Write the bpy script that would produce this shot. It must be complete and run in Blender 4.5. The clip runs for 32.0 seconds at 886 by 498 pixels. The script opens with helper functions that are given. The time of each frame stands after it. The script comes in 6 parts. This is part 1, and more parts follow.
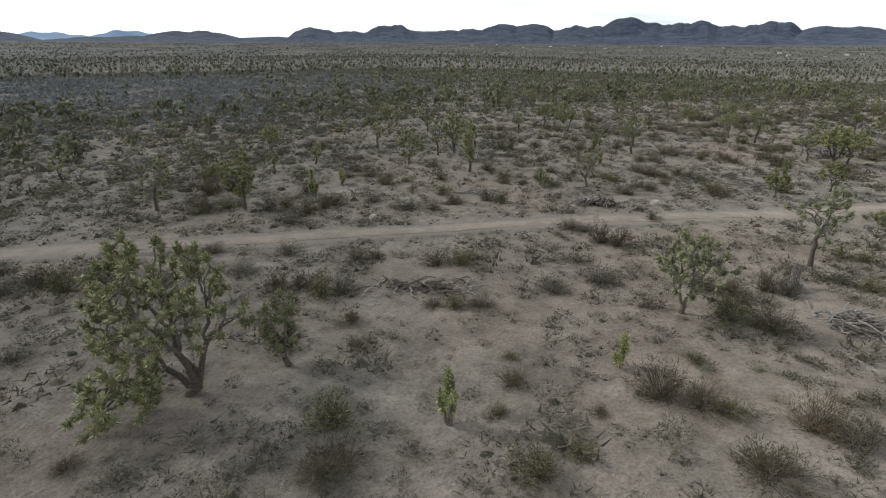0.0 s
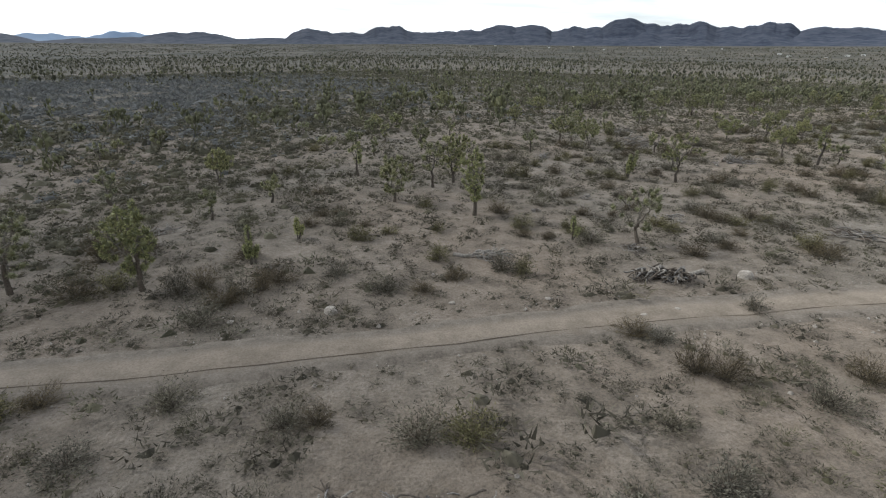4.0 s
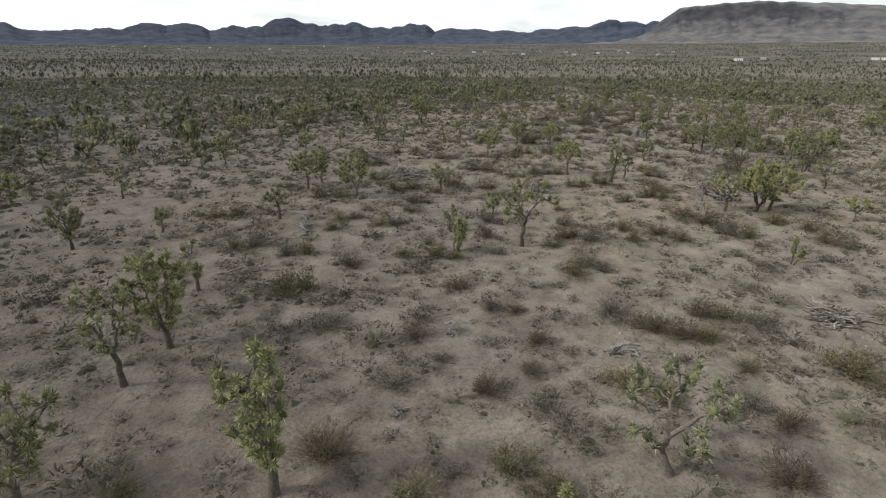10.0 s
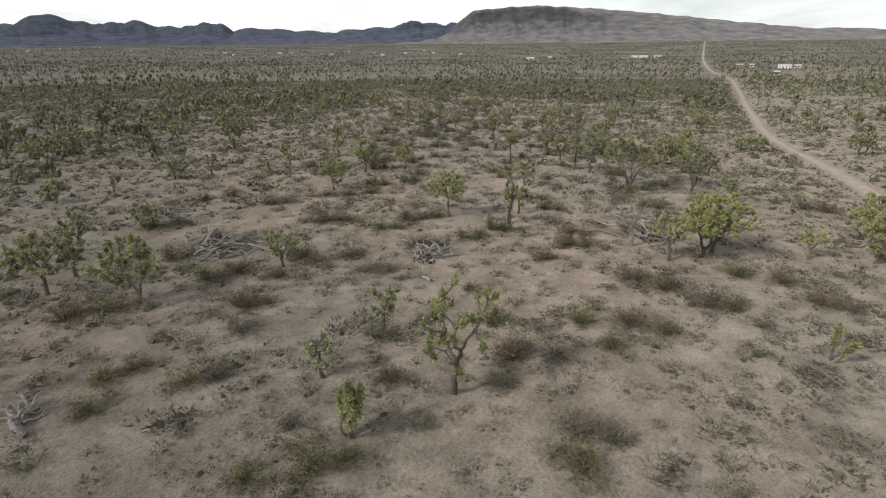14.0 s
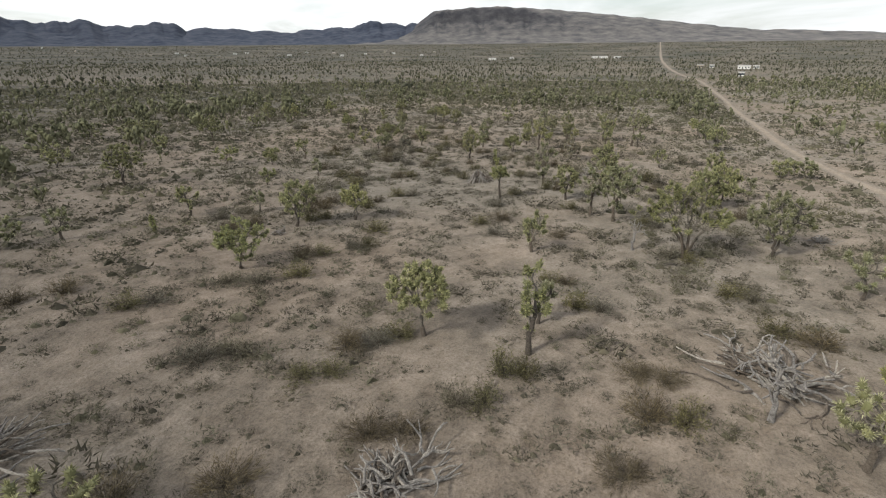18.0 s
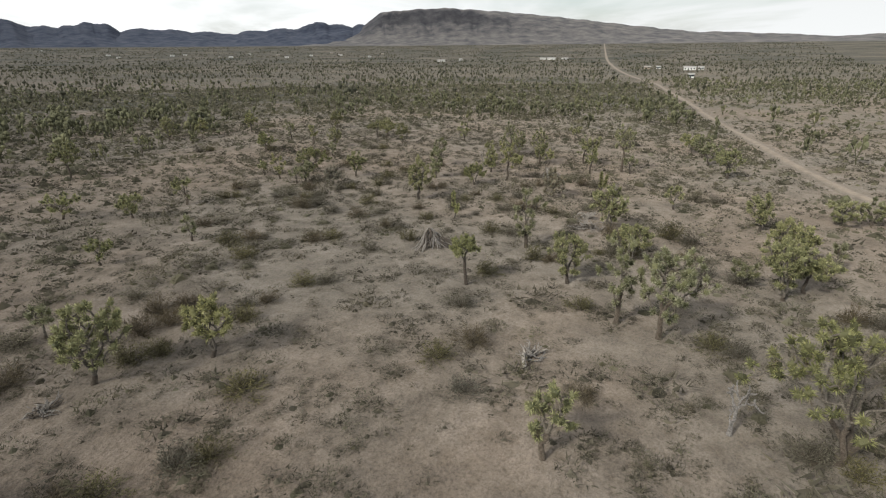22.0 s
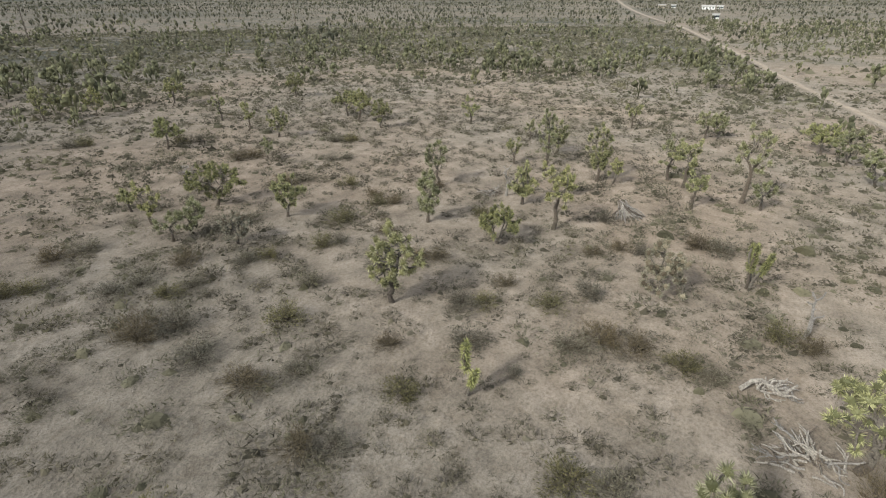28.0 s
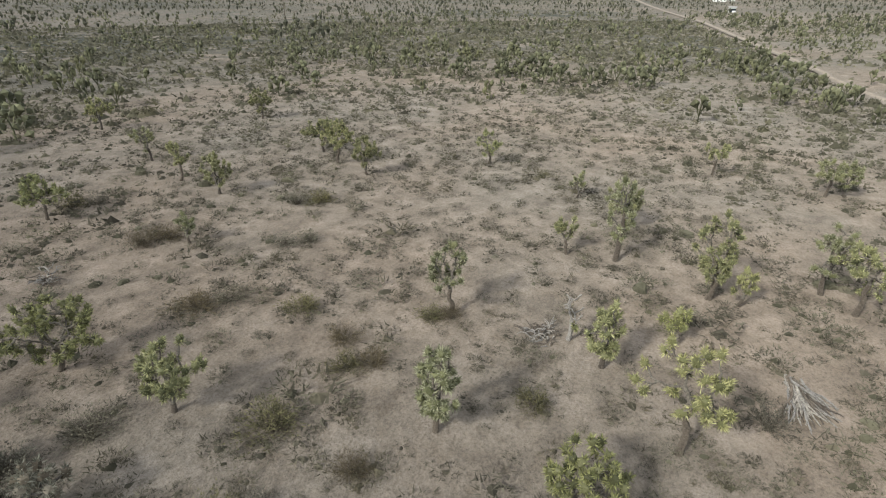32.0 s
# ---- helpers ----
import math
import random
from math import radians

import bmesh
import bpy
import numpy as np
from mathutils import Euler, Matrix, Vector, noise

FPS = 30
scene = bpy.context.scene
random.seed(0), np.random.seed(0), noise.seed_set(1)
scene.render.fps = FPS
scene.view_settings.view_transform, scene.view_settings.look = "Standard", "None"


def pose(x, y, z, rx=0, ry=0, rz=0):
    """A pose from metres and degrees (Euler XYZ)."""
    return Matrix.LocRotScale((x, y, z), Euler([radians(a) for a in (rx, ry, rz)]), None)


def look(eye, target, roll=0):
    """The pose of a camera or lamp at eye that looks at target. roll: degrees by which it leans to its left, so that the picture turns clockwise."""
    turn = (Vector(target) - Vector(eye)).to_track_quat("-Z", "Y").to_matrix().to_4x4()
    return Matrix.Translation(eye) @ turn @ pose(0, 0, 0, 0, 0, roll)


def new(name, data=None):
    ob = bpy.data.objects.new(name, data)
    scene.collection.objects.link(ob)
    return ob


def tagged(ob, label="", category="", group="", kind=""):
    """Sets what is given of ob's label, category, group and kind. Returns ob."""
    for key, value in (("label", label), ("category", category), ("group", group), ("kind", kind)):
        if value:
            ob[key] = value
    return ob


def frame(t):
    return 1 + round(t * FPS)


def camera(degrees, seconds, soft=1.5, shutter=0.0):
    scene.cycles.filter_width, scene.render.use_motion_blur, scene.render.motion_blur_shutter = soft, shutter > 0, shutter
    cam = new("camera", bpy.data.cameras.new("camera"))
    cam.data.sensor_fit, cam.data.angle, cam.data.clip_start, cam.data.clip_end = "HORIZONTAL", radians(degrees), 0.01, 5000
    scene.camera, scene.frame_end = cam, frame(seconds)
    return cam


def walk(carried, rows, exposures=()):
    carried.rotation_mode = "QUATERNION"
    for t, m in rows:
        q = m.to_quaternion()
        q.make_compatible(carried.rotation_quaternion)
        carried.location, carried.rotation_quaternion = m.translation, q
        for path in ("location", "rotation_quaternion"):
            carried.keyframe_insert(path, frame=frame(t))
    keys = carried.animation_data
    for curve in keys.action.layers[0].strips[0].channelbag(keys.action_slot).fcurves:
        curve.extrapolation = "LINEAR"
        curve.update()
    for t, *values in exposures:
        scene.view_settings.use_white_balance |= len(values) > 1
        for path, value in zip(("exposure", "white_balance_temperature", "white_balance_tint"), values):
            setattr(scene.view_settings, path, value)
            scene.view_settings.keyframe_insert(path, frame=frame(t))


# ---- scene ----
cam = camera(78.8, 32.0, soft=1.15)
METRES, EYE, TILT, LEAN, TURN = 140.0, 11.48, -20.5, -0.25, 0.0
ROWS = [
    (0.0, 0.0, 0.0, 0.0, 0.0, 0.0, -0.0),
    (0.5, 0.0005, 0.0112, 0.0038, 0.01, 0.01, 0.0),
    (1.0, 0.001, 0.0226, 0.0077, 0.03, 0.02, 0.01),
    (1.5, 0.0013, 0.0343, 0.0117, 0.04, 0.04, 0.01),
    (2.0, 0.0014, 0.0461, 0.016, 0.04, 0.07, 0.01),
    (2.5, 0.0014, 0.0577, 0.0208, -0.02, 0.07, 0.03),
    (3.0, 0.0013, 0.0691, 0.0255, -0.11, 0.08, 0.05),
    (3.5, 0.0014, 0.0805, 0.0302, -0.14, 0.09, 0.07),
    (5.5, 0.001, 0.1284, 0.0493, -0.21, 0.14, 0.13),
    (6.0, 0.0005, 0.1417, 0.0544, -0.23, 0.15, 0.14),
    (6.5, 0.0, 0.1553, 0.0596, -0.24, 0.15, 0.15),
    (7.0, -0.0004, 0.1692, 0.065, -0.36, 0.17, 0.2),
    (7.5, -0.0008, 0.1834, 0.0705, -1.84, 0.16, 0.77),
    (8.0, -0.0011, 0.1981, 0.0761, -4.12, 0.11, 1.65),
    (8.5, -0.0014, 0.2128, 0.0819, -6.4, 0.02, 2.52),
    (9.0, -0.0009, 0.2272, 0.0877, -9.24, -0.15, 3.62),
    (9.5, 0.0001, 0.2416, 0.0934, -16.59, -0.82, 6.4),
    (10.0, 0.0022, 0.2561, 0.0988, -30.9, -3.12, 11.4),
    (10.5, 0.0052, 0.2703, 0.104, -43.13, -5.96, 15.0),
    (11.0, 0.0095, 0.2839, 0.1092, -47.76, -7.2, 16.13),
    (11.5, 0.0154, 0.2963, 0.1141, -48.54, -7.42, 16.32),
    (12.0, 0.0226, 0.3082, 0.1187, -49.08, -7.56, 16.47),
    (12.5, 0.0308, 0.3195, 0.1232, -49.36, -7.63, 16.53),
    (13.0, 0.04, 0.3304, 0.1275, -49.56, -7.67, 16.58),
    (13.5, 0.0499, 0.3413, 0.1316, -49.72, -7.69, 16.61),
    (14.0, 0.0608, 0.3516, 0.1359, -49.79, -7.7, 16.6),
    (14.5, 0.0724, 0.3618, 0.14, -49.82, -7.7, 16.6),
    (16.5, 0.1231, 0.4004, 0.1545, -49.97, -7.76, 16.57),
    (17.0, 0.1371, 0.4106, 0.1579, -50.19, -7.79, 16.61),
    (17.5, 0.1505, 0.4199, 0.161, -51.16, -8.05, 16.85),
    (18.0, 0.165, 0.4298, 0.1645, -53.79, -8.81, 17.38),
    (18.5, 0.1798, 0.4395, 0.1681, -56.78, -9.71, 18.01),
    (19.0, 0.1945, 0.4489, 0.1715, -57.78, -10.0, 18.21),
    (19.5, 0.2097, 0.4577, 0.1748, -58.18, -10.12, 18.25),
    (20.0, 0.225, 0.4659, 0.1778, -58.4, -10.15, 18.3),
    (20.5, 0.2401, 0.4738, 0.1805, -58.59, -10.19, 18.34),
    (21.0, 0.2552, 0.4815, 0.1832, -58.77, -10.24, 18.34),
    (21.5, 0.2704, 0.4889, 0.1858, -58.89, -10.26, 18.37),
    (22.0, 0.2855, 0.4965, 0.1882, -59.06, -10.28, 18.36),
    (22.5, 0.3006, 0.504, 0.1907, -59.18, -10.3, 18.36),
    (23.0, 0.3154, 0.5115, 0.1935, -59.27, -10.33, 18.36),
    (23.5, 0.3302, 0.519, 0.1962, -59.33, -10.34, 18.36),
    (24.0, 0.3449, 0.5269, 0.1989, -59.38, -10.34, 18.34),
    (24.5, 0.3592, 0.5346, 0.2018, -59.42, -10.35, 18.37),
    (25.0, 0.3735, 0.5425, 0.2048, -59.45, -10.35, 18.35),
    (25.5, 0.3878, 0.5504, 0.208, -59.45, -10.36, 18.33),
    (26.0, 0.4023, 0.5581, 0.2112, -59.45, -10.35, 18.33),
    (26.5, 0.4169, 0.5656, 0.2144, -59.42, -10.53, 18.32),
    (28.5, 0.4745, 0.5962, 0.2246, -59.39, -17.1, 18.17),
    (29.0, 0.4886, 0.604, 0.2275, -59.38, -17.08, 18.16),
    (29.5, 0.5026, 0.6119, 0.2303, -59.38, -17.06, 18.15),
    (30.0, 0.5166, 0.6199, 0.2332, -59.39, -17.04, 18.13),
    (30.5, 0.5306, 0.628, 0.2361, -59.39, -17.03, 18.11),
    (31.0, 0.5444, 0.636, 0.2391, -59.4, -17.02, 18.1),
    (31.5, 0.5584, 0.6442, 0.2422, -59.39, -17.01, 18.07),
    (32.0, 0.5723, 0.6524, 0.2453, -59.37, -16.99, 18.05),
]
walk(cam, [(t, pose(0, 0, EYE, TILT, LEAN, TURN) @ pose(METRES * x, METRES * y, METRES * z, 90 + pitch, roll, yaw)) for t, x, y, z, yaw, pitch, roll in ROWS],
     exposures=[(0.0, 0.27, 6000, 6), (3.5, 0.24, 6020, 6), (9.0, 0.12, 6120, 6), (11.0, 0.28, 6450, 7), (14.5, 0.27, 6450, 7), (17.0, 0.25, 6430, 7), (20.0, 0.13, 6480, 7), (26.4, 0.07, 6480, 7), (28.4, 0.61, 6320, 5), (32.0, 0.54, 6220, 5)])

# ---- light ----
world = bpy.data.worlds.new("desert_sky")
scene.world = world
world.use_nodes = True
SUN_AZ, SUN_EL = -72.0, 36.0


def build_world():
    nt = world.node_tree
    n, l = nt.nodes, nt.links
    n.clear()
    out, bg = n.new("ShaderNodeOutputWorld"), n.new("ShaderNodeBackground")
    sky = n.new("ShaderNodeTexSky")
    sky.sky_type, sky.sun_disc = "NISHITA", False
    sky.sun_elevation, sky.sun_rotation = radians(SUN_EL), radians(SUN_AZ)
    sky.dust_density = 2.0
    dim = n.new("ShaderNodeVectorMath")
    dim.operation, dim.inputs["Scale"].default_value = "SCALE", 0.12
    l.new(sky.outputs[0], dim.inputs[0])
    # high thin overcast, projected on a flat deck
    tc, sep, add = n.new("ShaderNodeTexCoord"), n.new("ShaderNodeSeparateXYZ"), n.new("ShaderNodeMath")
    l.new(tc.outputs["Generated"], sep.inputs[0])
    mx = n.new("ShaderNodeMath")
    mx.operation, mx.inputs[1].default_value = "MAXIMUM", 0.0
    l.new(sep.outputs[2], mx.inputs[0])
    add.inputs[1].default_value = 0.16
    l.new(mx.outputs[0], add.inputs[0])
    div = n.new("ShaderNodeVectorMath")
    div.operation = "DIVIDE"
    comb, flat = n.new("ShaderNodeCombineXYZ"), n.new("ShaderNodeCombineXYZ")
    for i in range(3):
        l.new(add.outputs[0], comb.inputs[i])
    l.new(sep.outputs[0], flat.inputs[0])
    l.new(sep.outputs[1], flat.inputs[1])
    l.new(flat.outputs[0], div.inputs[0])
    l.new(comb.outputs[0], div.inputs[1])
    noi = n.new("ShaderNodeTexNoise")
    noi.inputs["Scale"].default_value, noi.inputs["Detail"].default_value, noi.inputs["Roughness"].default_value = 0.55, 5.0, 0.55
    noi.inputs["Distortion"].default_value = 0.6
    l.new(div.outputs[0], noi.inputs["Vector"])
    ramp = n.new("ShaderNodeValToRGB")
    ramp.color_ramp.elements[0].position, ramp.color_ramp.elements[0].color = 0.37, (0.45, 0.45, 0.45, 1)
    ramp.color_ramp.elements[1].position, ramp.color_ramp.elements[1].color = 0.55, (1, 1, 1, 1)
    l.new(noi.outputs[0], ramp.inputs[0])
    # the deck is a little brighter on the sun's side
    dot = n.new("ShaderNodeVectorMath")
    dot.operation = "DOT_PRODUCT"
    ce = math.cos(radians(SUN_EL))
    dot.inputs[1].default_value = (ce * math.sin(radians(SUN_AZ)), ce * math.cos(radians(SUN_AZ)), math.sin(radians(SUN_EL)))
    l.new(tc.outputs["Generated"], dot.inputs[0])
    rng = n.new("ShaderNodeMapRange")
    rng.inputs["From Min"].default_value, rng.inputs["From Max"].default_value = -0.7, 1.0
    rng.inputs["To Min"].default_value, rng.inputs["To Max"].default_value = CLOUD_LOW, CLOUD_HIGH
    l.new(dot.outputs["Value"], rng.inputs["Value"])
    low = n.new("ShaderNodeMapRange")
    low.inputs["From Min"].default_value, low.inputs["From Max"].default_value = 0.0, 0.6
    low.inputs["To Min"].default_value, low.inputs["To Max"].default_value = 1.35, 0.82
    l.new(sep.outputs[2], low.inputs["Value"])
    both = n.new("ShaderNodeMath")
    both.operation = "MULTIPLY"
    l.new(rng.outputs[0], both.inputs[0])
    l.new(low.outputs[0], both.inputs[1])
    lit = n.new("ShaderNodeVectorMath")
    lit.operation = "SCALE"
    lit.inputs[0].default_value = (0.98, 0.985, 1.0)
    l.new(both.outputs[0], lit.inputs["Scale"])
    mix = n.new("ShaderNodeMix")
    mix.data_type = "RGBA"
    l.new(ramp.outputs[0], mix.inputs["Factor"])
    l.new(dim.outputs[0], mix.inputs["A"])
    l.new(lit.outputs[0], mix.inputs["B"])
    l.new(mix.outputs["Result"], bg.inputs[0])
    l.new(bg.outputs[0], out.inputs[0])


CLOUD_LOW, CLOUD_HIGH = 0.68, 1.12
build_world()
sun = new("sun", bpy.data.lights.new("sun", "SUN"))
sun.data.energy, sun.data.angle, sun.data.color = 2.6, radians(7.0), (1.0, 0.95, 0.87)
sun.matrix_world = look(
    (100 * math.sin(radians(SUN_AZ)), 100 * math.cos(radians(SUN_AZ)), 100 * math.tan(radians(SUN_EL))), (0, 0, 0))


# ---- materials ----
def material(name, rough=0.9):
    m = bpy.data.materials.new(name)
    m.use_nodes = True
    b = m.node_tree.nodes["Principled BSDF"]
    b.inputs["Roughness"].default_value = rough
    b.inputs["Specular IOR Level"].default_value = 0.2
    b.inputs["Diffuse Roughness"].default_value = 1.0 if rough > 0.85 else 0.3
    return m, m.node_tree.nodes, m.node_tree.links, b


def ramp_node(n, stops):
    r = n.new("ShaderNodeValToRGB")
    e = r.color_ramp.elements
    while len(e) < len(stops):
        e.new(0.5)
    for el, (p, c) in zip(e, stops):
        el.position, el.color = p, (*c, 1)
    return r


def noise_node(n, l, scale, detail=4.0, rough=0.55, coord="Object"):
    tc, t = n.new("ShaderNodeTexCoord"), n.new("ShaderNodeTexNoise")
    t.inputs["Scale"].default_value, t.inputs["Detail"].default_value, t.inputs["Roughness"].default_value = scale, detail, rough
    l.new(tc.outputs[coord], t.inputs["Vector"])
    return t


def mix_node(n, l, fac, a, b, mode="MIX"):
    m = n.new("ShaderNodeMix")
    m.data_type, m.blend_type = "RGBA", mode
    for sock, v in (("Factor", fac), ("A", a), ("B", b)):
        if isinstance(v, (float, int)):
            m.inputs[sock].default_value = v
        elif isinstance(v, tuple):
            m.inputs[sock].default_value = (*v, 1)
        else:
            l.new(v, m.inputs[sock])
    return m.outputs["Result"]


def soil_material():
    m, n, l, b = material("sandy_soil", 0.95)
    big, mid, fine = noise_node(n, l, 0.035, 5, 0.6), noise_node(n, l, 0.45, 6, 0.65), noise_node(n, l, 9.0, 6, 0.7)
    base = ramp_node(n, [(0.34, (0.148, 0.129, 0.109)), (0.52, (0.206, 0.180, 0.152)), (0.68, (0.256, 0.226, 0.195))])
    l.new(mid.outputs[0], base.inputs[0])
    tint = ramp_node(n, [(0.38, (0.94, 0.95, 0.95)), (0.62, (1.07, 1.00, 0.95))])
    l.new(big.outputs[0], tint.inputs[0])
    c = mix_node(n, l, 1.0, base.outputs[0], tint.outputs[0], "MULTIPLY")
    grit = ramp_node(n, [(0.36, (0.50, 0.48, 0.45)), (0.5, (1.0, 1.0, 1.0)), (0.66, (1.25, 1.23, 1.2))])
    l.new(fine.outputs[0], grit.inputs[0])
    c = mix_node(n, l, 0.6, c, grit.outputs[0], "MULTIPLY")
    grain = noise_node(n, l, 28.0, 4, 0.75)
    peb = ramp_node(n, [(0.38, (0.62, 0.60, 0.58)), (0.5, (1.0, 1.0, 1.0)), (0.64, (1.28, 1.26, 1.24))])
    l.new(grain.outputs[0], peb.inputs[0])
    c = mix_node(n, l, 0.5, c, peb.outputs[0], "MULTIPLY")
    crust, dust = noise_node(n, l, 1.5, 5, 0.62), ramp_node(n, [(0.36, (0.84, 0.82, 0.79)), (0.50, (1.0, 1.0, 1.0)), (0.66, (1.08, 1.07, 1.05))])
    l.new(crust.outputs[0], dust.inputs[0])
    c = mix_node(n, l, 0.85, c, dust.outputs[0], "MULTIPLY")
    # dark litter and gravel flecks
    tc, vor = n.new("ShaderNodeTexCoord"), n.new("ShaderNodeTexVoronoi")
    vor.inputs["Scale"].default_value = 3.2
    l.new(tc.outputs["Object"], vor.inputs["Vector"])
    fleck = ramp_node(n, [(0.12, (1, 1, 1)), (0.34, (0, 0, 0))])
    l.new(vor.outputs["Distance"], fleck.inputs[0])
    thin = noise_node(n, l, 0.7, 3)
    few = ramp_node(n, [(0.42, (0.05, 0.05, 0.05)), (0.60, (0.55, 0.55, 0.55))])
    l.new(thin.outputs[0], few.inputs[0])
    fac = mix_node(n, l, 1.0, fleck.outputs[0], few.outputs[0], "MULTIPLY")
    c = mix_node(n, l, fac, c, (0.115, 0.092, 0.070))
    # plant cover too far off to be told apart, by the zone attribute
    at = n.new("ShaderNodeAttribute")
    at.attribute_name = "cover"
    s1, s2 = noise_node(n, l, 0.16, 6, 0.72), noise_node(n, l, 0.007, 8, 0.7)
    veg = ramp_node(n, [(0.38, (0, 0, 0)), (0.52, (1, 1, 1))])
    l.new(s1.outputs[0], veg.inputs[0])
    f2 = mix_node(n, l, 1.0, veg.outputs[0], at.outputs["Color"], "MULTIPLY")
    vegc = ramp_node(n, [(0.40, (0.040, 0.043, 0.033)), (0.60, (0.115, 0.098, 0.078))])
    l.new(s2.outputs[0], vegc.inputs[0])
    c = mix_node(n, l, f2, c, vegc.outputs[0])
    dense = n.new("ShaderNodeAttribute")
    dense.attribute_name = "dense"
    s3 = noise_node(n, l, 0.03, 5, 0.7)
    thick = ramp_node(n, [(0.36, (0.72, 0.72, 0.72)), (0.6, (1, 1, 1))])
    l.new(s3.outputs[0], thick.inputs[0])
    f3 = mix_node(n, l, 1.0, dense.outputs["Color"], thick.outputs[0], "MULTIPLY")
    c = mix_node(n, l, f3, c, vegc.outputs[0])
    l.new(c, b.inputs["Base Color"])
    bump, h = n.new("ShaderNodeBump"), noise_node(n, l, 5.0, 8, 0.7)
    bump.inputs["Strength"].default_value, bump.inputs["Distance"].default_value = 0.9, 0.09
    l.new(h.outputs[0], bump.inputs["Height"])
    lumps = n.new("ShaderNodeBump")
    lumps.inputs["Strength"].default_value, lumps.inputs["Distance"].default_value = 0.8, 0.22
    l.new(crust.outputs[0], lumps.inputs["Height"])
    l.new(bump.outputs[0], lumps.inputs["Normal"])
    l.new(lumps.outputs[0], b.inputs["Normal"])
    return m


def road_material():
    m, n, l, b = material("packed_dirt", 0.95)
    mid, fine = noise_node(n, l, 0.8, 6, 0.65), noise_node(n, l, 11.0, 5, 0.7)
    base = ramp_node(n, [(0.35, (0.200, 0.168, 0.134)), (0.6, (0.275, 0.232, 0.188))])
    l.new(mid.outputs[0], base.inputs[0])
    grit = ramp_node(n, [(0.35, (0.72, 0.70, 0.68)), (0.6, (1.08, 1.07, 1.06))])
    l.new(fine.outputs[0], grit.inputs[0])
    c = mix_node(n, l, 0.8, base.outputs[0], grit.outputs[0], "MULTIPLY")
    # the verge: loose soil creeps in with a ragged edge
    at, rag = n.new("ShaderNodeAttribute"), noise_node(n, l, 1.6, 6, 0.75)
    at.attribute_name = "verge"
    add = n.new("ShaderNodeMath")
    add.operation = "ADD"
    l.new(at.outputs["Fac"], add.inputs[0])
    l.new(rag.outputs[0], add.inputs[1])
    edge = ramp_node(n, [(0.0, (0, 0, 0)), (0.5, (0, 0, 0)), (1.0, (1, 1, 1))])
    scale = n.new("ShaderNodeMath")
    scale.operation, scale.inputs[1].default_value = "MULTIPLY", 0.72
    l.new(add.outputs[0], scale.inputs[0])
    edge.color_ramp.elements[1].position, edge.color_ramp.elements[2].position = 0.56, 0.78
    l.new(scale.outputs[0], edge.inputs[0])
    loose = ramp_node(n, [(0.36, (0.140, 0.120, 0.100)), (0.62, (0.225, 0.196, 0.166))])
    l.new(rag.outputs[0], loose.inputs[0])
    loose_grit = mix_node(n, l, 0.9, loose.outputs[0], grit.outputs[0], "MULTIPLY")
    c = mix_node(n, l, edge.outputs[0], c, loose_grit)
    l.new(c, b.inputs["Base Color"])
    bump = n.new("ShaderNodeBump")
    bump.inputs["Strength"].default_value, bump.inputs["Distance"].default_value = 0.7, 0.05
    l.new(fine.outputs[0], bump.inputs["Height"])
    l.new(bump.outputs[0], b.inputs["Normal"])
    return m


def plant_material(name, dark, mid, light, rough=0.7, patch=0.0):
    """Foliage or twigs: each blade takes its own shade, each plant its own tone."""
    m, n, l, b = material(name, rough)
    geo, info = n.new("ShaderNodeNewGeometry"), n.new("ShaderNodeObjectInfo")
    r = ramp_node(n, [(0.0, dark), (0.5, mid), (1.0, light)])
    l.new(geo.outputs["Random Per Island"], r.inputs[0])
    tone = ramp_node(n, [(0.0, (0.78, 0.76, 0.74)), (0.5, (1.0, 1.0, 1.0)), (1.0, (1.1, 1.06, 0.95))])
    if patch:
        t = noise_node(n, l, patch, 3, 0.6)
        spread = n.new("ShaderNodeMapRange")
        spread.inputs["From Min"].default_value, spread.inputs["From Max"].default_value = 0.33, 0.67
        l.new(t.outputs[0], spread.inputs["Value"])
        l.new(spread.outputs[0], tone.inputs[0])
    else:
        l.new(info.outputs["Random"], tone.inputs[0])
    c = mix_node(n, l, 1.0, r.outputs[0], tone.outputs[0], "MULTIPLY")
    l.new(c, b.inputs["Base Color"])
    return m


def wood_material(name, dark, light, scale=14.0):
    m, n, l, b = material(name, 0.9)
    t, info = noise_node(n, l, scale, 6, 0.7), n.new("ShaderNodeObjectInfo")
    r = ramp_node(n, [(0.35, dark), (0.65, light)])
    l.new(t.outputs[0], r.inputs[0])
    tone = ramp_node(n, [(0.0, (0.75, 0.75, 0.77)), (1.0, (1.2, 1.17, 1.12))])
    l.new(info.outputs["Random"], tone.inputs[0])
    c = mix_node(n, l, 1.0, r.outputs[0], tone.outputs[0], "MULTIPLY")
    l.new(c, b.inputs["Base Color"])
    bump = n.new("ShaderNodeBump")
    bump.inputs["Strength"].default_value, bump.inputs["Distance"].default_value = 0.8, 0.03
    l.new(t.outputs[0], bump.inputs["Height"])
    l.new(bump.outputs[0], b.inputs["Normal"])
    return m


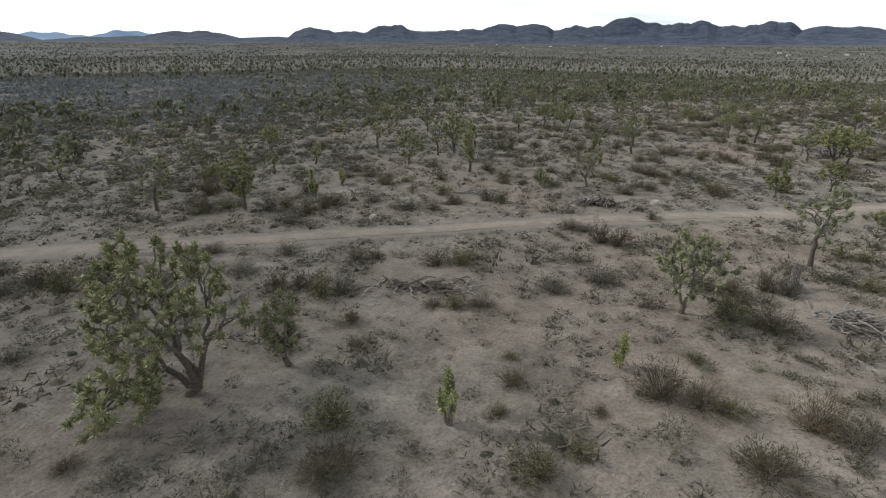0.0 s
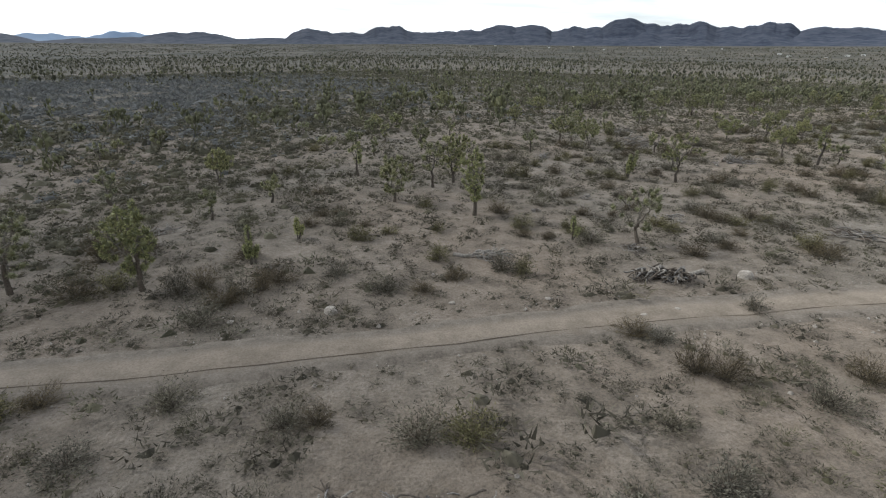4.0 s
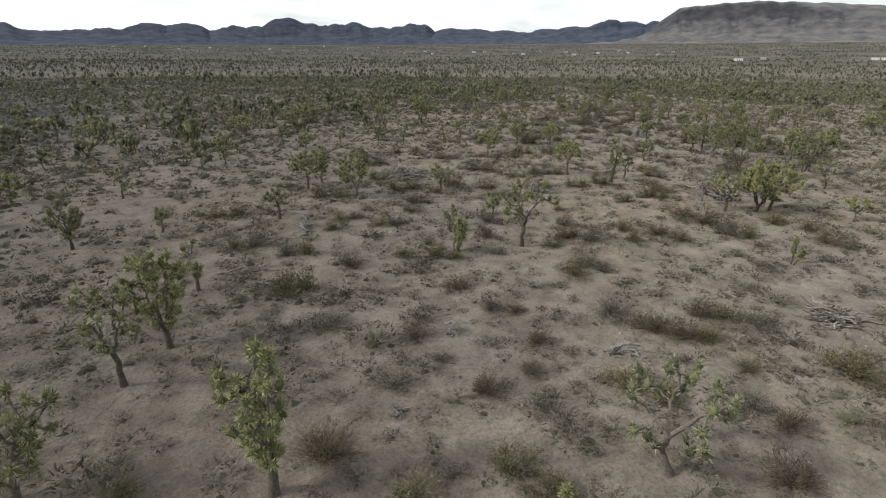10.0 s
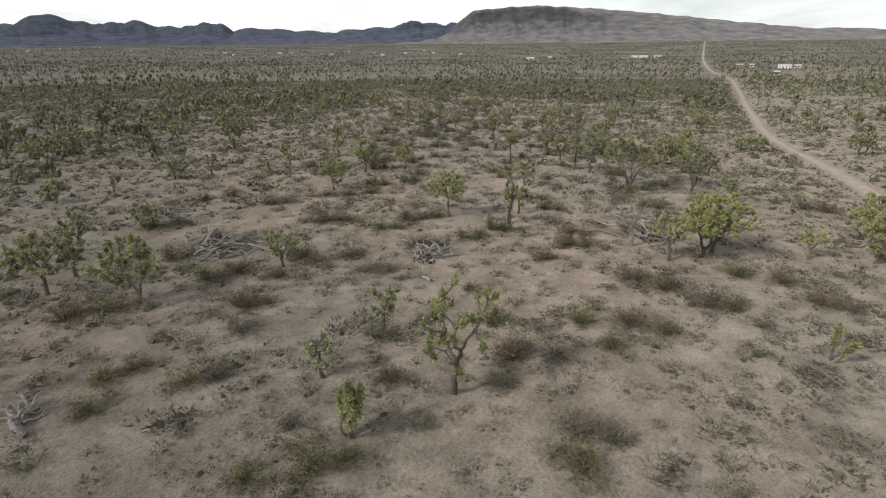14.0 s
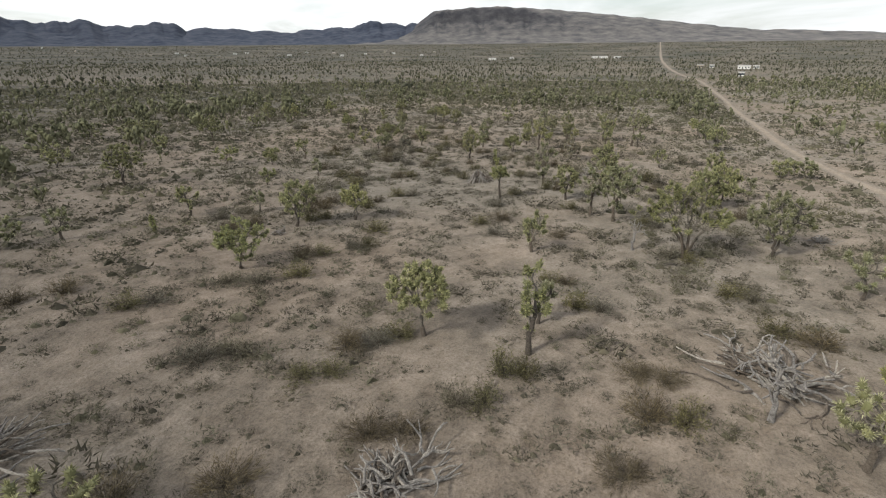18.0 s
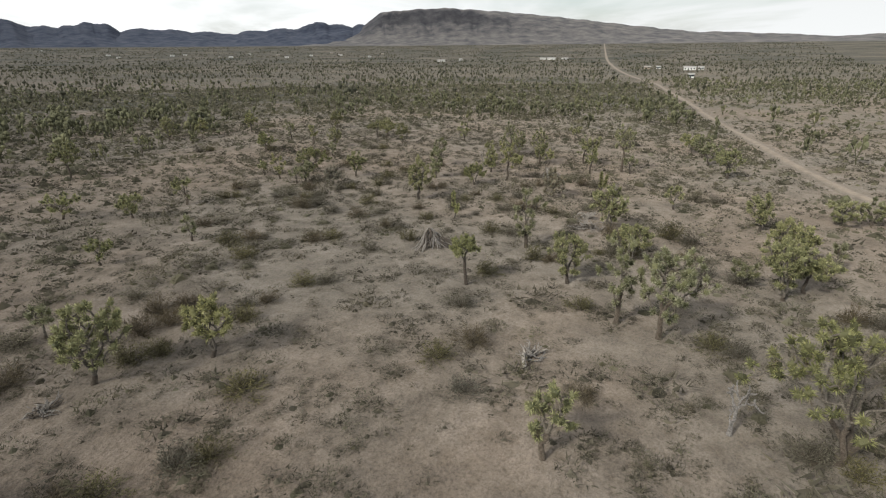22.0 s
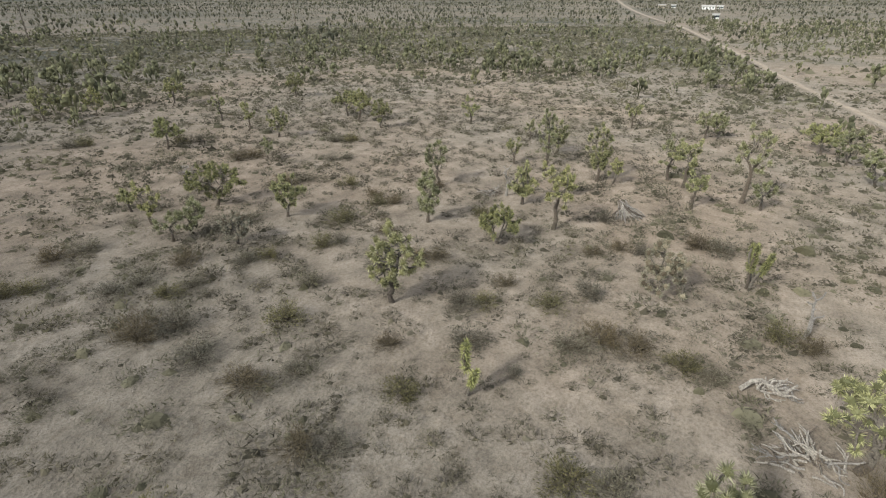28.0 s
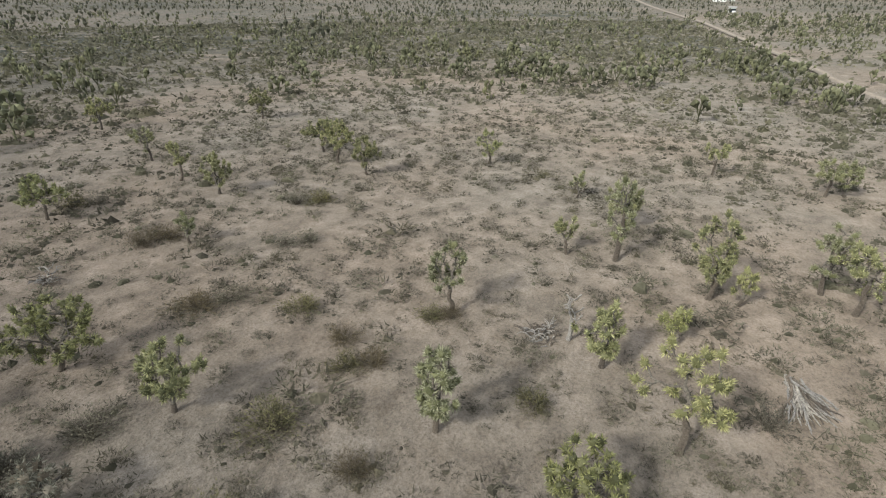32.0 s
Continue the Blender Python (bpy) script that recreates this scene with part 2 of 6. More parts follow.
def rock_material(name, dark, light, scale, streak=1.0, steep_shade=0.0, slope=(0.86, 0.985)):
    m, n, l, b = material(name, 0.95)
    tc, mp = n.new("ShaderNodeTexCoord"), n.new("ShaderNodeMapping")
    mp.inputs["Scale"].default_value = (1, 1, streak)
    l.new(tc.outputs["Object"], mp.inputs[0])
    t = n.new("ShaderNodeTexNoise")
    t.inputs["Scale"].default_value, t.inputs["Detail"].default_value, t.inputs["Roughness"].default_value = scale, 8, 0.65
    l.new(mp.outputs[0], t.inputs["Vector"])
    r = ramp_node(n, [(0.35, dark), (0.65, light)])
    l.new(t.outputs[0], r.inputs[0])
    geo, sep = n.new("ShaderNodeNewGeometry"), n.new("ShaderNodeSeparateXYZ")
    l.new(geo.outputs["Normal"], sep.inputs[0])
    # steep faces go darker: barer rock, plus relief shading put into the colour
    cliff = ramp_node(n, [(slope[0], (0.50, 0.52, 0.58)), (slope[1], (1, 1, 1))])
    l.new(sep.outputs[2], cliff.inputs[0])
    c = mix_node(n, l, steep_shade, r.outputs[0], cliff.outputs[0], "MULTIPLY")
    l.new(c, b.inputs["Base Color"])
    return m


def paint_material(name, colour, rough=0.7):
    m, n, l, b = material(name, rough)
    t = noise_node(n, l, 1.5, 4)
    r = ramp_node(n, [(0.3, tuple(0.85 * v for v in colour)), (0.7, colour)])
    l.new(t.outputs[0], r.inputs[0])
    l.new(r.outputs[0], b.inputs["Base Color"])
    return m


SOIL, ROAD = soil_material(), road_material()
# plain dark brown for the groove strip along the rut
DARK_SOIL = paint_material("dark_brown_soil", (0.075, 0.055, 0.04), 0.95)
LEAF = plant_material("yucca_leaf", (0.110, 0.113, 0.052), (0.245, 0.243, 0.116), (0.460, 0.448, 0.240), 0.5)
LEAF_GREY = plant_material("yucca_leaf_dull", (0.104, 0.106, 0.064), (0.225, 0.224, 0.136), (0.415, 0.408, 0.268), 0.55)
LEAF_YOUNG = plant_material("yucca_leaf_young", (0.108, 0.118, 0.046), (0.240, 0.248, 0.104), (0.415, 0.415, 0.195), 0.5)
SKIRT = plant_material("dead_yucca_leaf", (0.070, 0.058, 0.045), (0.155, 0.130, 0.098), (0.270, 0.240, 0.190), 0.9)
BARK = wood_material("yucca_bark", (0.055, 0.045, 0.037), (0.140, 0.118, 0.096))
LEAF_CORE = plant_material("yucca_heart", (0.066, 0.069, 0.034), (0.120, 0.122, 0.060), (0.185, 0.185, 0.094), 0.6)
WITHERED = plant_material("withered_leaf", (0.085, 0.080, 0.060), (0.175, 0.168, 0.130), (0.300, 0.288, 0.235), 0.9)
LIMB = wood_material("yucca_limb", (0.070, 0.061, 0.052), (0.205, 0.184, 0.155), 16)
DEAD = wood_material("weathered_wood", (0.120, 0.110, 0.100), (0.375, 0.350, 0.320), 20)
DEAD_DARK = wood_material("dark_dead_wood", (0.060, 0.048, 0.040), (0.185, 0.158, 0.132), 20)
TWIG = plant_material("grey_twig", (0.045, 0.038, 0.030), (0.092, 0.078, 0.060), (0.160, 0.138, 0.108), 0.9)
BUSH_OLIVE = plant_material("creosote_leaf", (0.048, 0.046, 0.024), (0.108, 0.100, 0.050), (0.195, 0.175, 0.090), 0.8)
BUSH_GREY = plant_material("bursage_leaf", (0.052, 0.048, 0.038), (0.108, 0.100, 0.077), (0.190, 0.176, 0.138), 0.85)
BUSH_BROWN = plant_material("dry_bush", (0.050, 0.040, 0.026), (0.100, 0.080, 0.050), (0.170, 0.140, 0.088), 0.9)
SCRUB = plant_material("low_scrub", (0.050, 0.045, 0.033), (0.088, 0.079, 0.058), (0.150, 0.134, 0.100), 0.9, 0.35)
BRUSH_PALE = plant_material("blue_grey_brush", (0.092, 0.094, 0.094), (0.140, 0.142, 0.140), (0.200, 0.202, 0.198), 0.9, 0.12)
SCRUB_MID = plant_material("brush", (0.058, 0.055, 0.037), (0.100, 0.094, 0.064), (0.160, 0.148, 0.104), 0.9, 0.12)
FAR_TREE = plant_material("far_yucca", (0.054, 0.056, 0.034), (0.106, 0.107, 0.062), (0.185, 0.184, 0.108), 0.8, 0.05)
DISTANT_TREE = plant_material("distant_yucca", (0.042, 0.044, 0.030), (0.078, 0.078, 0.054), (0.125, 0.122, 0.084), 0.85, 0.03)
STONE = rock_material("pale_stone", (0.24, 0.21, 0.18), (0.48, 0.44, 0.39), 6)
# aerial haze is put into the hill colour as a blue tint
HILL = rock_material("hazy_hills", (0.022, 0.031, 0.054), (0.074, 0.081, 0.106), 0.018, 1.0, 0.7)
# the range's pale blue is distance haze painted into its colour
HILL_FAR = rock_material("hazy_range", (0.26, 0.34, 0.47), (0.34, 0.42, 0.54), 0.004)
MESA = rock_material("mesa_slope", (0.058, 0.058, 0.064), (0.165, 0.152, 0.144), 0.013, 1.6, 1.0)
WHITE, ROOF, GLASS, TAN = paint_material("white_paint", (0.80, 0.79, 0.76)), paint_material("grey_roof", (0.42, 0.40, 0.38)), paint_material("dark_pane", (0.04, 0.05, 0.06), 0.2), paint_material("tan_stucco", (0.50, 0.42, 0.33))
POLE_WOOD = wood_material("pole_wood", (0.06, 0.05, 0.04), (0.13, 0.11, 0.09), 3)


# ---- ground ----
WAVES = []
wave_rng = np.random.default_rng(7)
for wl, amp in ((11, 0.06), (8, 0.05), (5.5, 0.04), (4.2, 0.03), (3.1, 0.022)):
    for k in range(3):
        a = wave_rng.uniform(0, 2 * math.pi)
        WAVES.append((math.cos(a) * 2 * math.pi / wl, math.sin(a) * 2 * math.pi / wl, wave_rng.uniform(0, 6.28), amp))

# the dirt track: it comes from the west, bends and runs on to the far hills
TRACK = [(-90, 22), (-45, 25.6), (-25, 28.6), (-13.5, 30.4), (-6.5, 31.6), (0.7, 33.3), (9.3, 35.4), (19, 37.3), (27, 38.8), (36, 41.4),
         (46, 44.2), (56, 47), (68, 50.5), (82, 55.2), (94, 60), (107, 64.6), (122, 68.8), (141, 73), (165, 78.6), (200, 86.4), (231, 93), (272, 102.2),
         (330, 115), (372, 125), (450, 148.5), (540, 174), (770, 235), (1300, 370), (2000, 543), (2900, 765), (3700, 960), (4400, 1130)]


def track_points():
    p, out = [Vector(q) for q in TRACK], []
    for i in range(1, len(p) - 2):
        n = max(4, int((p[i + 1] - p[i]).length / 1.5)) if p[i].x < 200 else 12
        for k in range(n):
            t = k / n
            a = 0.5 * ((2 * p[i]) + (p[i + 1] - p[i - 1]) * t + (2 * p[i - 1] - 5 * p[i] + 4 * p[i + 1] - p[i + 2]) * t * t
                       + (3 * p[i] - p[i - 1] - 3 * p[i + 1] + p[i + 2]) * t ** 3)
            out.append((a.x, a.y))
    return np.array(out)


TRACK_LINE = track_points()


def track_distance(x, y):
    x, y = np.asarray(x, float).ravel(), np.asarray(y, float).ravel()
    best = np.full(x.shape, 1e9)
    pts = TRACK_LINE
    for i in range(len(pts) - 1):
        ax, ay = pts[i]
        bx, by = pts[i + 1]
        dx, dy = bx - ax, by - ay
        near = (x > min(ax, bx) - 14) & (x < max(ax, bx) + 14)
        if not near.any():
            continue
        t = np.clip(((x[near] - ax) * dx + (y[near] - ay) * dy) / (dx * dx + dy * dy), 0, 1)
        best[near] = np.minimum(best[near], np.hypot(x[near] - ax - t * dx, y[near] - ay - t * dy))
    return best


def ground_z(x, y):
    """The height of the ground: a gentle fall to the east, the far plain, and low hummocks."""
    x, y = np.asarray(x, float), np.asarray(y, float)
    u = 0.006 * x + 0.018 * (np.sqrt(x * x + 125) - 11.2) + 0.003 * y
    r = np.hypot(x - 40, y - 55)
    s = np.clip((r - 1000) / 2600, 0, 1)
    z = 0.56 - 16.8 * np.tanh(u / 16.8) + 46 * s * s * (3 - 2 * s)
    fade = np.clip(1.4 - r / 200, 0, 1)
    h = np.zeros_like(x)
    for kx, ky, ph, amp in WAVES:
        h = h + amp * np.sin(kx * x + ky * y + ph)
    return z + h * fade * 0.45


def gz(x, y):
    return float(ground_z(np.array([x]), np.array([y]))[0])


def far_z(x, y):
    """The ground's height far from the path, where there are no hummocks."""
    u = 0.006 * x + 0.018 * (math.sqrt(x * x + 125) - 11.2) + 0.003 * y
    s = min(1, max(0, (math.hypot(x - 40, y - 55) - 1000) / 2600))
    return 0.56 - 16.8 * math.tanh(u / 16.8) + 46 * s * s * (3 - 2 * s)


PATH = [(0, 0), (0, 34), (2, 43), (6, 49.5), (20, 62), (44, 76.5), (80, 97.5), (112, 116)]


def path_distance(x, y):
    best = np.full(x.shape, 1e9)
    for (ax, ay), (bx, by) in zip(PATH[:-1], PATH[1:]):
        dx, dy = bx - ax, by - ay
        t = np.clip(((x - ax) * dx + (y - ay) * dy) / (dx * dx + dy * dy), 0, 1)
        best = np.minimum(best, np.hypot(x - ax - t * dx, y - ay - t * dy))
    return best


def cover_zone(x, y):
    """1 in the brushy plain, low in the paler open belt farther out, higher again under the hills."""
    r = np.hypot(x - 40, y - 55)
    az = np.degrees(np.arctan2(x - 40, y - 55))
    wob = 26 * np.sin(az * 0.13) + 14 * np.sin(az * 0.31 + 1)
    edge = 330 + wob + np.where(az < 0, -az * 5, 0) + np.clip((az - 30) * 3, 0, 120)
    near = np.clip((edge + 25 - r) / 60, 0, 1)
    far = np.clip((r - 800) / 350, 0, 1)
    return np.clip(np.maximum(near, 0.66 + 0.34 * far), 0, 1)


def grey_zone(x, y):
    """Where the brush turns pale blue-grey, thick on the north-western plain."""
    d = np.hypot((x + 130) / 95, (y - 170) / 100)
    return np.clip(1.85 - 1.15 * d + 0.18 * np.sin(0.09 * x + 0.05 * y) + 0.14 * np.sin(0.23 * x - 0.17 * y), 0, 1)


def mesh_np(name, V, F, smooth=False):
    me = bpy.data.meshes.new(name)
    V, F = np.asarray(V, np.float32), np.asarray(F, np.int32)
    n, k = F.shape
    me.vertices.add(len(V))
    me.vertices.foreach_set("co", V.ravel())
    me.loops.add(n * k)
    me.loops.foreach_set("vertex_index", F.ravel())
    me.polygons.add(n)
    me.polygons.foreach_set("loop_start", np.arange(0, n * k, k, dtype=np.int32))
    me.polygons.foreach_set("loop_total", np.full(n, k, np.int32))
    me.polygons.foreach_set("use_smooth", np.full(n, smooth, bool))
    me.update(calc_edges=True)
    return me


def part(name, me, mat, parent, label=""):
    if mat and not me.materials:
        me.materials.append(mat)
    ob = new(name, me)
    ob.parent = parent
    return tagged(ob, label)


def grid_line(a, b, step, far_a, far_b, grow=1.09):
    mid = list(np.arange(a, b + step / 2, step))
    lo, s, v = [], step, a
    while v > far_a:
        s *= grow
        v -= s
        lo.append(v)
    hi, s, v = [], step, b
    while v < far_b:
        s *= grow
        v += s
        hi.append(v)
    return np.array(lo[::-1] + mid + hi)


def build_ground():
    gx, gy = grid_line(-40, 165, 1.25, -5200, 5400), grid_line(-4, 165, 1.25, -900, 5400)
    X, Y = np.meshgrid(gx, gy)
    Z = ground_z(X, Y)
    nx, ny = len(gx), len(gy)
    d = track_distance(X, Y).reshape(X.shape)
    Z = Z - 0.10 * np.clip(1 - np.abs(d - 0.4) / 2.2, 0, 1)
    idx = np.arange(nx * ny).reshape(ny, nx)
    F = np.stack([idx[:-1, :-1], idx[:-1, 1:], idx[1:, 1:], idx[1:, :-1]], -1).reshape(-1, 4)
    me = mesh_np("ground", np.stack([X, Y, Z], -1).reshape(-1, 3), F, True)
    r = np.hypot(X - 40, Y - 55)
    c = (cover_zone(X, Y) * np.clip((path_distance(X, Y) - 40) / 90, 0, 1) * np.where((X > 60) & (Y < 0.25 * X + 38) & (r < 420), 0.35, 1.0)).ravel()
    col = me.color_attributes.new("cover", "FLOAT_COLOR", "POINT")
    col.data.foreach_set("color", np.repeat(c[:, None], 4, 1).astype(np.float32).ravel())
    az = np.degrees(np.arctan2(X - 40, Y - 55))
    g = (np.clip((r - 360) / 140, 0, 1) * (0.40 + 0.14 * np.clip((25 - az) / 30, 0, 3)).clip(0, 0.8) + np.clip((r - 820) / 380, 0, 1) * 0.46).clip(0, 0.93).ravel()
    col = me.color_attributes.new("dense", "FLOAT_COLOR", "POINT")
    col.data.foreach_set("color", np.repeat(g[:, None], 4, 1).astype(np.float32).ravel())
    me.materials.append(SOIL)
    tagged(new("ground", me), "pinkish tan sandy desert ground with gravel and litter", "ground", kind="structure")


build_ground()


def build_road():
    rng = np.random.default_rng(3)
    pts = TRACK_LINE
    tan = np.gradient(pts, axis=0)
    tan /= np.linalg.norm(tan, axis=1)[:, None]
    nor = np.stack([-tan[:, 1], tan[:, 0]], 1)
    offs = np.array([-1.75, -1.3, -1.05, -0.8, -0.5, 0.0, 0.5, 0.8, 1.05, 1.3, 1.75])
    dep = np.array([-0.16, 0.0, -0.015, -0.02, 0.01, 0.02, 0.01, -0.02, -0.015, 0.0, -0.16])
    V = []
    s = np.cumsum(np.r_[0, np.hypot(*np.diff(pts, axis=0).T)])
    for i, (p, n) in enumerate(zip(pts, nor)):
        wob = 0.16 * math.sin(s[i] * 0.7) + 0.12 * math.sin(s[i] * 1.9 + 1) + rng.uniform(-0.1, 0.1)
        wid = (1 + 0.10 * math.sin(s[i] * 0.11) + 0.06 * math.sin(s[i] * 0.37)) * (1.0 - 0.38 * min(1, max(0, (p[0] - 40) / 60))) * (1 + 1.6 * min(1, max(0, (p[0] - 250) / 700)))
        for k, (o, h) in enumerate(zip(offs, dep)):
            e = wob if k in (0, len(offs) - 1) else 0.25 * wob
            q = p + n * (o * wid + e)
            V.append((q[0], q[1], gz(q[0], q[1]) + h + (0.05 if p[0] < 200 else 0.4)))
    m = len(offs)
    idx = np.arange(len(V)).reshape(-1, m)
    F = np.stack([idx[:-1, :-1], idx[:-1, 1:], idx[1:, 1:], idx[1:, :-1]], -1).reshape(-1, 4)
    me = mesh_np("road", V, F, True)
    verge = np.tile(np.abs(offs) / 1.75, len(pts))
    col = me.color_attributes.new("verge", "FLOAT_COLOR", "POINT")
    col.data.foreach_set("color", np.repeat(verge[:, None], 4, 1).astype(np.float32).ravel())
    me.materials.append(ROAD)
    road = tagged(new("road", me), "narrow pale dirt track with two wheel ruts", "dirt track", kind="structure")
    # a thin washed-out groove along one rut, where the track crosses the plain
    G = []
    for i, (p, n) in enumerate(zip(pts, nor)):
        if -40 < p[0] < 60:
            o = -0.62 + 0.05 * math.sin(s[i] * 0.9)
            for e in (-0.022, 0.022):
                q = p + n * (o + e * (1 + 0.5 * math.sin(s[i] * 2.1)))
                G.append((q[0], q[1], gz(q[0], q[1]) + 0.05 + 0.004))
    idx = np.arange(len(G)).reshape(-1, 2)
    part("groove", mesh_np("groove", G, np.stack([idx[:-1, 0], idx[:-1, 1], idx[1:, 1], idx[1:, 0]], -1)), DARK_SOIL, road, "thin dark washed-out groove")


build_road()


# ---- hills ----
def bearing(az, r):
    return 40 + r * math.sin(radians(az)), 55 + r * math.cos(radians(az))


def hill(name, mat, label, az, el, half, r=4100, depth=700, flat=1.0, skew=0.0, seed=0, rough=0.18, steep=1.25, gully=0.42):
    """One hill: az its bearing, el the degrees that it stands up, half its half width in degrees."""
    rng = np.random.default_rng(seed)
    na, nr = 110, 28
    ph = rng.uniform(0, 6.28, 24)
    h_top = r * math.tan(radians(el)) + 11.5 - far_z(*bearing(az, r)) + 3
    V = []
    for i in range(na + 1):
        u = -1 + 2 * i / na
        a = az + u * half
        uu = abs(u - skew) / (1 - skew if u > skew else 1 + skew)
        env = math.cos(math.pi / 2 * min(1, uu) ** flat) ** (1.6 if flat <= 1.2 else 1.0)
        jag = 0.30 * math.sin(u * 8 + ph[0]) + 0.24 * math.sin(u * 19 + ph[1]) + 0.42 * noise.fractal(Vector((a * 0.9, seed, 0.5)), 0.7, 2.1, 5)
        ridge = 1 + rough * jag * min(1, 2.5 * (1 - uu))
        for k in range(nr + 1):
            v = -1 + 2 * k / nr
            rr = r + v * depth
            x, y = bearing(a, rr)
            q = Vector((x / 380, y / 380, seed * 3.7))
            spur = 1 - 2.4 * abs(noise.noise(q)) + 0.5 * (1 - 2.4 * abs(noise.noise(q * 2.3)))
            prof = max(0.0, 1 - abs(v)) ** (steep + 0.35 * noise.noise(Vector((a * 0.6, seed, 2.0))))
            gul = 1 + gully * (0.5 * spur - 0.4 + 0.3 * noise.fractal(q * 3.1, 0.8, 2.1, 4)) * (1 - prof ** 2)
            V.append((x, y, far_z(x, y) - 4 + h_top * env * ridge * prof * max(gul, 0.05)))
    idx = np.arange(len(V)).reshape(na + 1, nr + 1)
    F = np.stack([idx[:-1, :-1], idx[1:, :-1], idx[1:, 1:], idx[:-1, 1:]], -1).reshape(-1, 4)
    me = mesh_np(name, V, F, True)
    me.materials.append(mat)
    return tagged(new(name, me), label, "hill", "hills on the horizon", "structure")


DARK_HILL = "dark bare desert hill on the horizon, tinted blue with painted haze"
FAR_RANGE = "distant mountain range behind the hills, pale blue with painted haze"
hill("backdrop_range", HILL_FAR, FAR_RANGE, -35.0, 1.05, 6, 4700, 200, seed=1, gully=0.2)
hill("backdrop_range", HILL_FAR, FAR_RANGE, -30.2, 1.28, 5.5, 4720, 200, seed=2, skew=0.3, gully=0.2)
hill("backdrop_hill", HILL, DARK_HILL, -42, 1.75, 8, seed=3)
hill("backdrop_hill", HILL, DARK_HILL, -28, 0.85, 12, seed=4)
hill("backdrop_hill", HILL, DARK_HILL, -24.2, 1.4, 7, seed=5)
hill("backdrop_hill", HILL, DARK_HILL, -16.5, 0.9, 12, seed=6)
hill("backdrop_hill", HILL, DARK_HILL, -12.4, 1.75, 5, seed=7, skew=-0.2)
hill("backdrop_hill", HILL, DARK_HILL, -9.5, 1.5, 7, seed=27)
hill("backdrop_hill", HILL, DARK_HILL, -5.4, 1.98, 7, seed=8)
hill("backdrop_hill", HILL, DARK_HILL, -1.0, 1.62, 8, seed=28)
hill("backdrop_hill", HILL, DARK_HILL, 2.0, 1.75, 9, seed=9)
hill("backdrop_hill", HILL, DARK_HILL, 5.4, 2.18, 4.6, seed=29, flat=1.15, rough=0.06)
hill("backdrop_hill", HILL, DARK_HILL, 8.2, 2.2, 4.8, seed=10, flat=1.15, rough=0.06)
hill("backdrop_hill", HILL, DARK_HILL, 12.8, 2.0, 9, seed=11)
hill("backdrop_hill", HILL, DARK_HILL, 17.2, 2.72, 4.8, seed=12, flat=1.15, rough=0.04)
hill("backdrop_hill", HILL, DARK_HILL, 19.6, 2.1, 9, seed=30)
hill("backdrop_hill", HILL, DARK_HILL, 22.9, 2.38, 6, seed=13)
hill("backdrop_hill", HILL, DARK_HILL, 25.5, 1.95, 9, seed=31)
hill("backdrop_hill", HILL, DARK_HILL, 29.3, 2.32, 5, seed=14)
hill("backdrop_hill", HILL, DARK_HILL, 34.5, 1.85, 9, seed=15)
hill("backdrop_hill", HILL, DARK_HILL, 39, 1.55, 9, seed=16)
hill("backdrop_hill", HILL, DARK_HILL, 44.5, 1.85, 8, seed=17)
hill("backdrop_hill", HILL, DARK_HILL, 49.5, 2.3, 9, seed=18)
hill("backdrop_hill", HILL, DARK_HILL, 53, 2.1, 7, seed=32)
MESA_LABEL = "broad flat-topped brown mesa with a dark cliff end"


def smooth(a, b, v):
    t = min(1, max(0, (v - a) / (b - a)))
    return t * t * (3 - 2 * t)


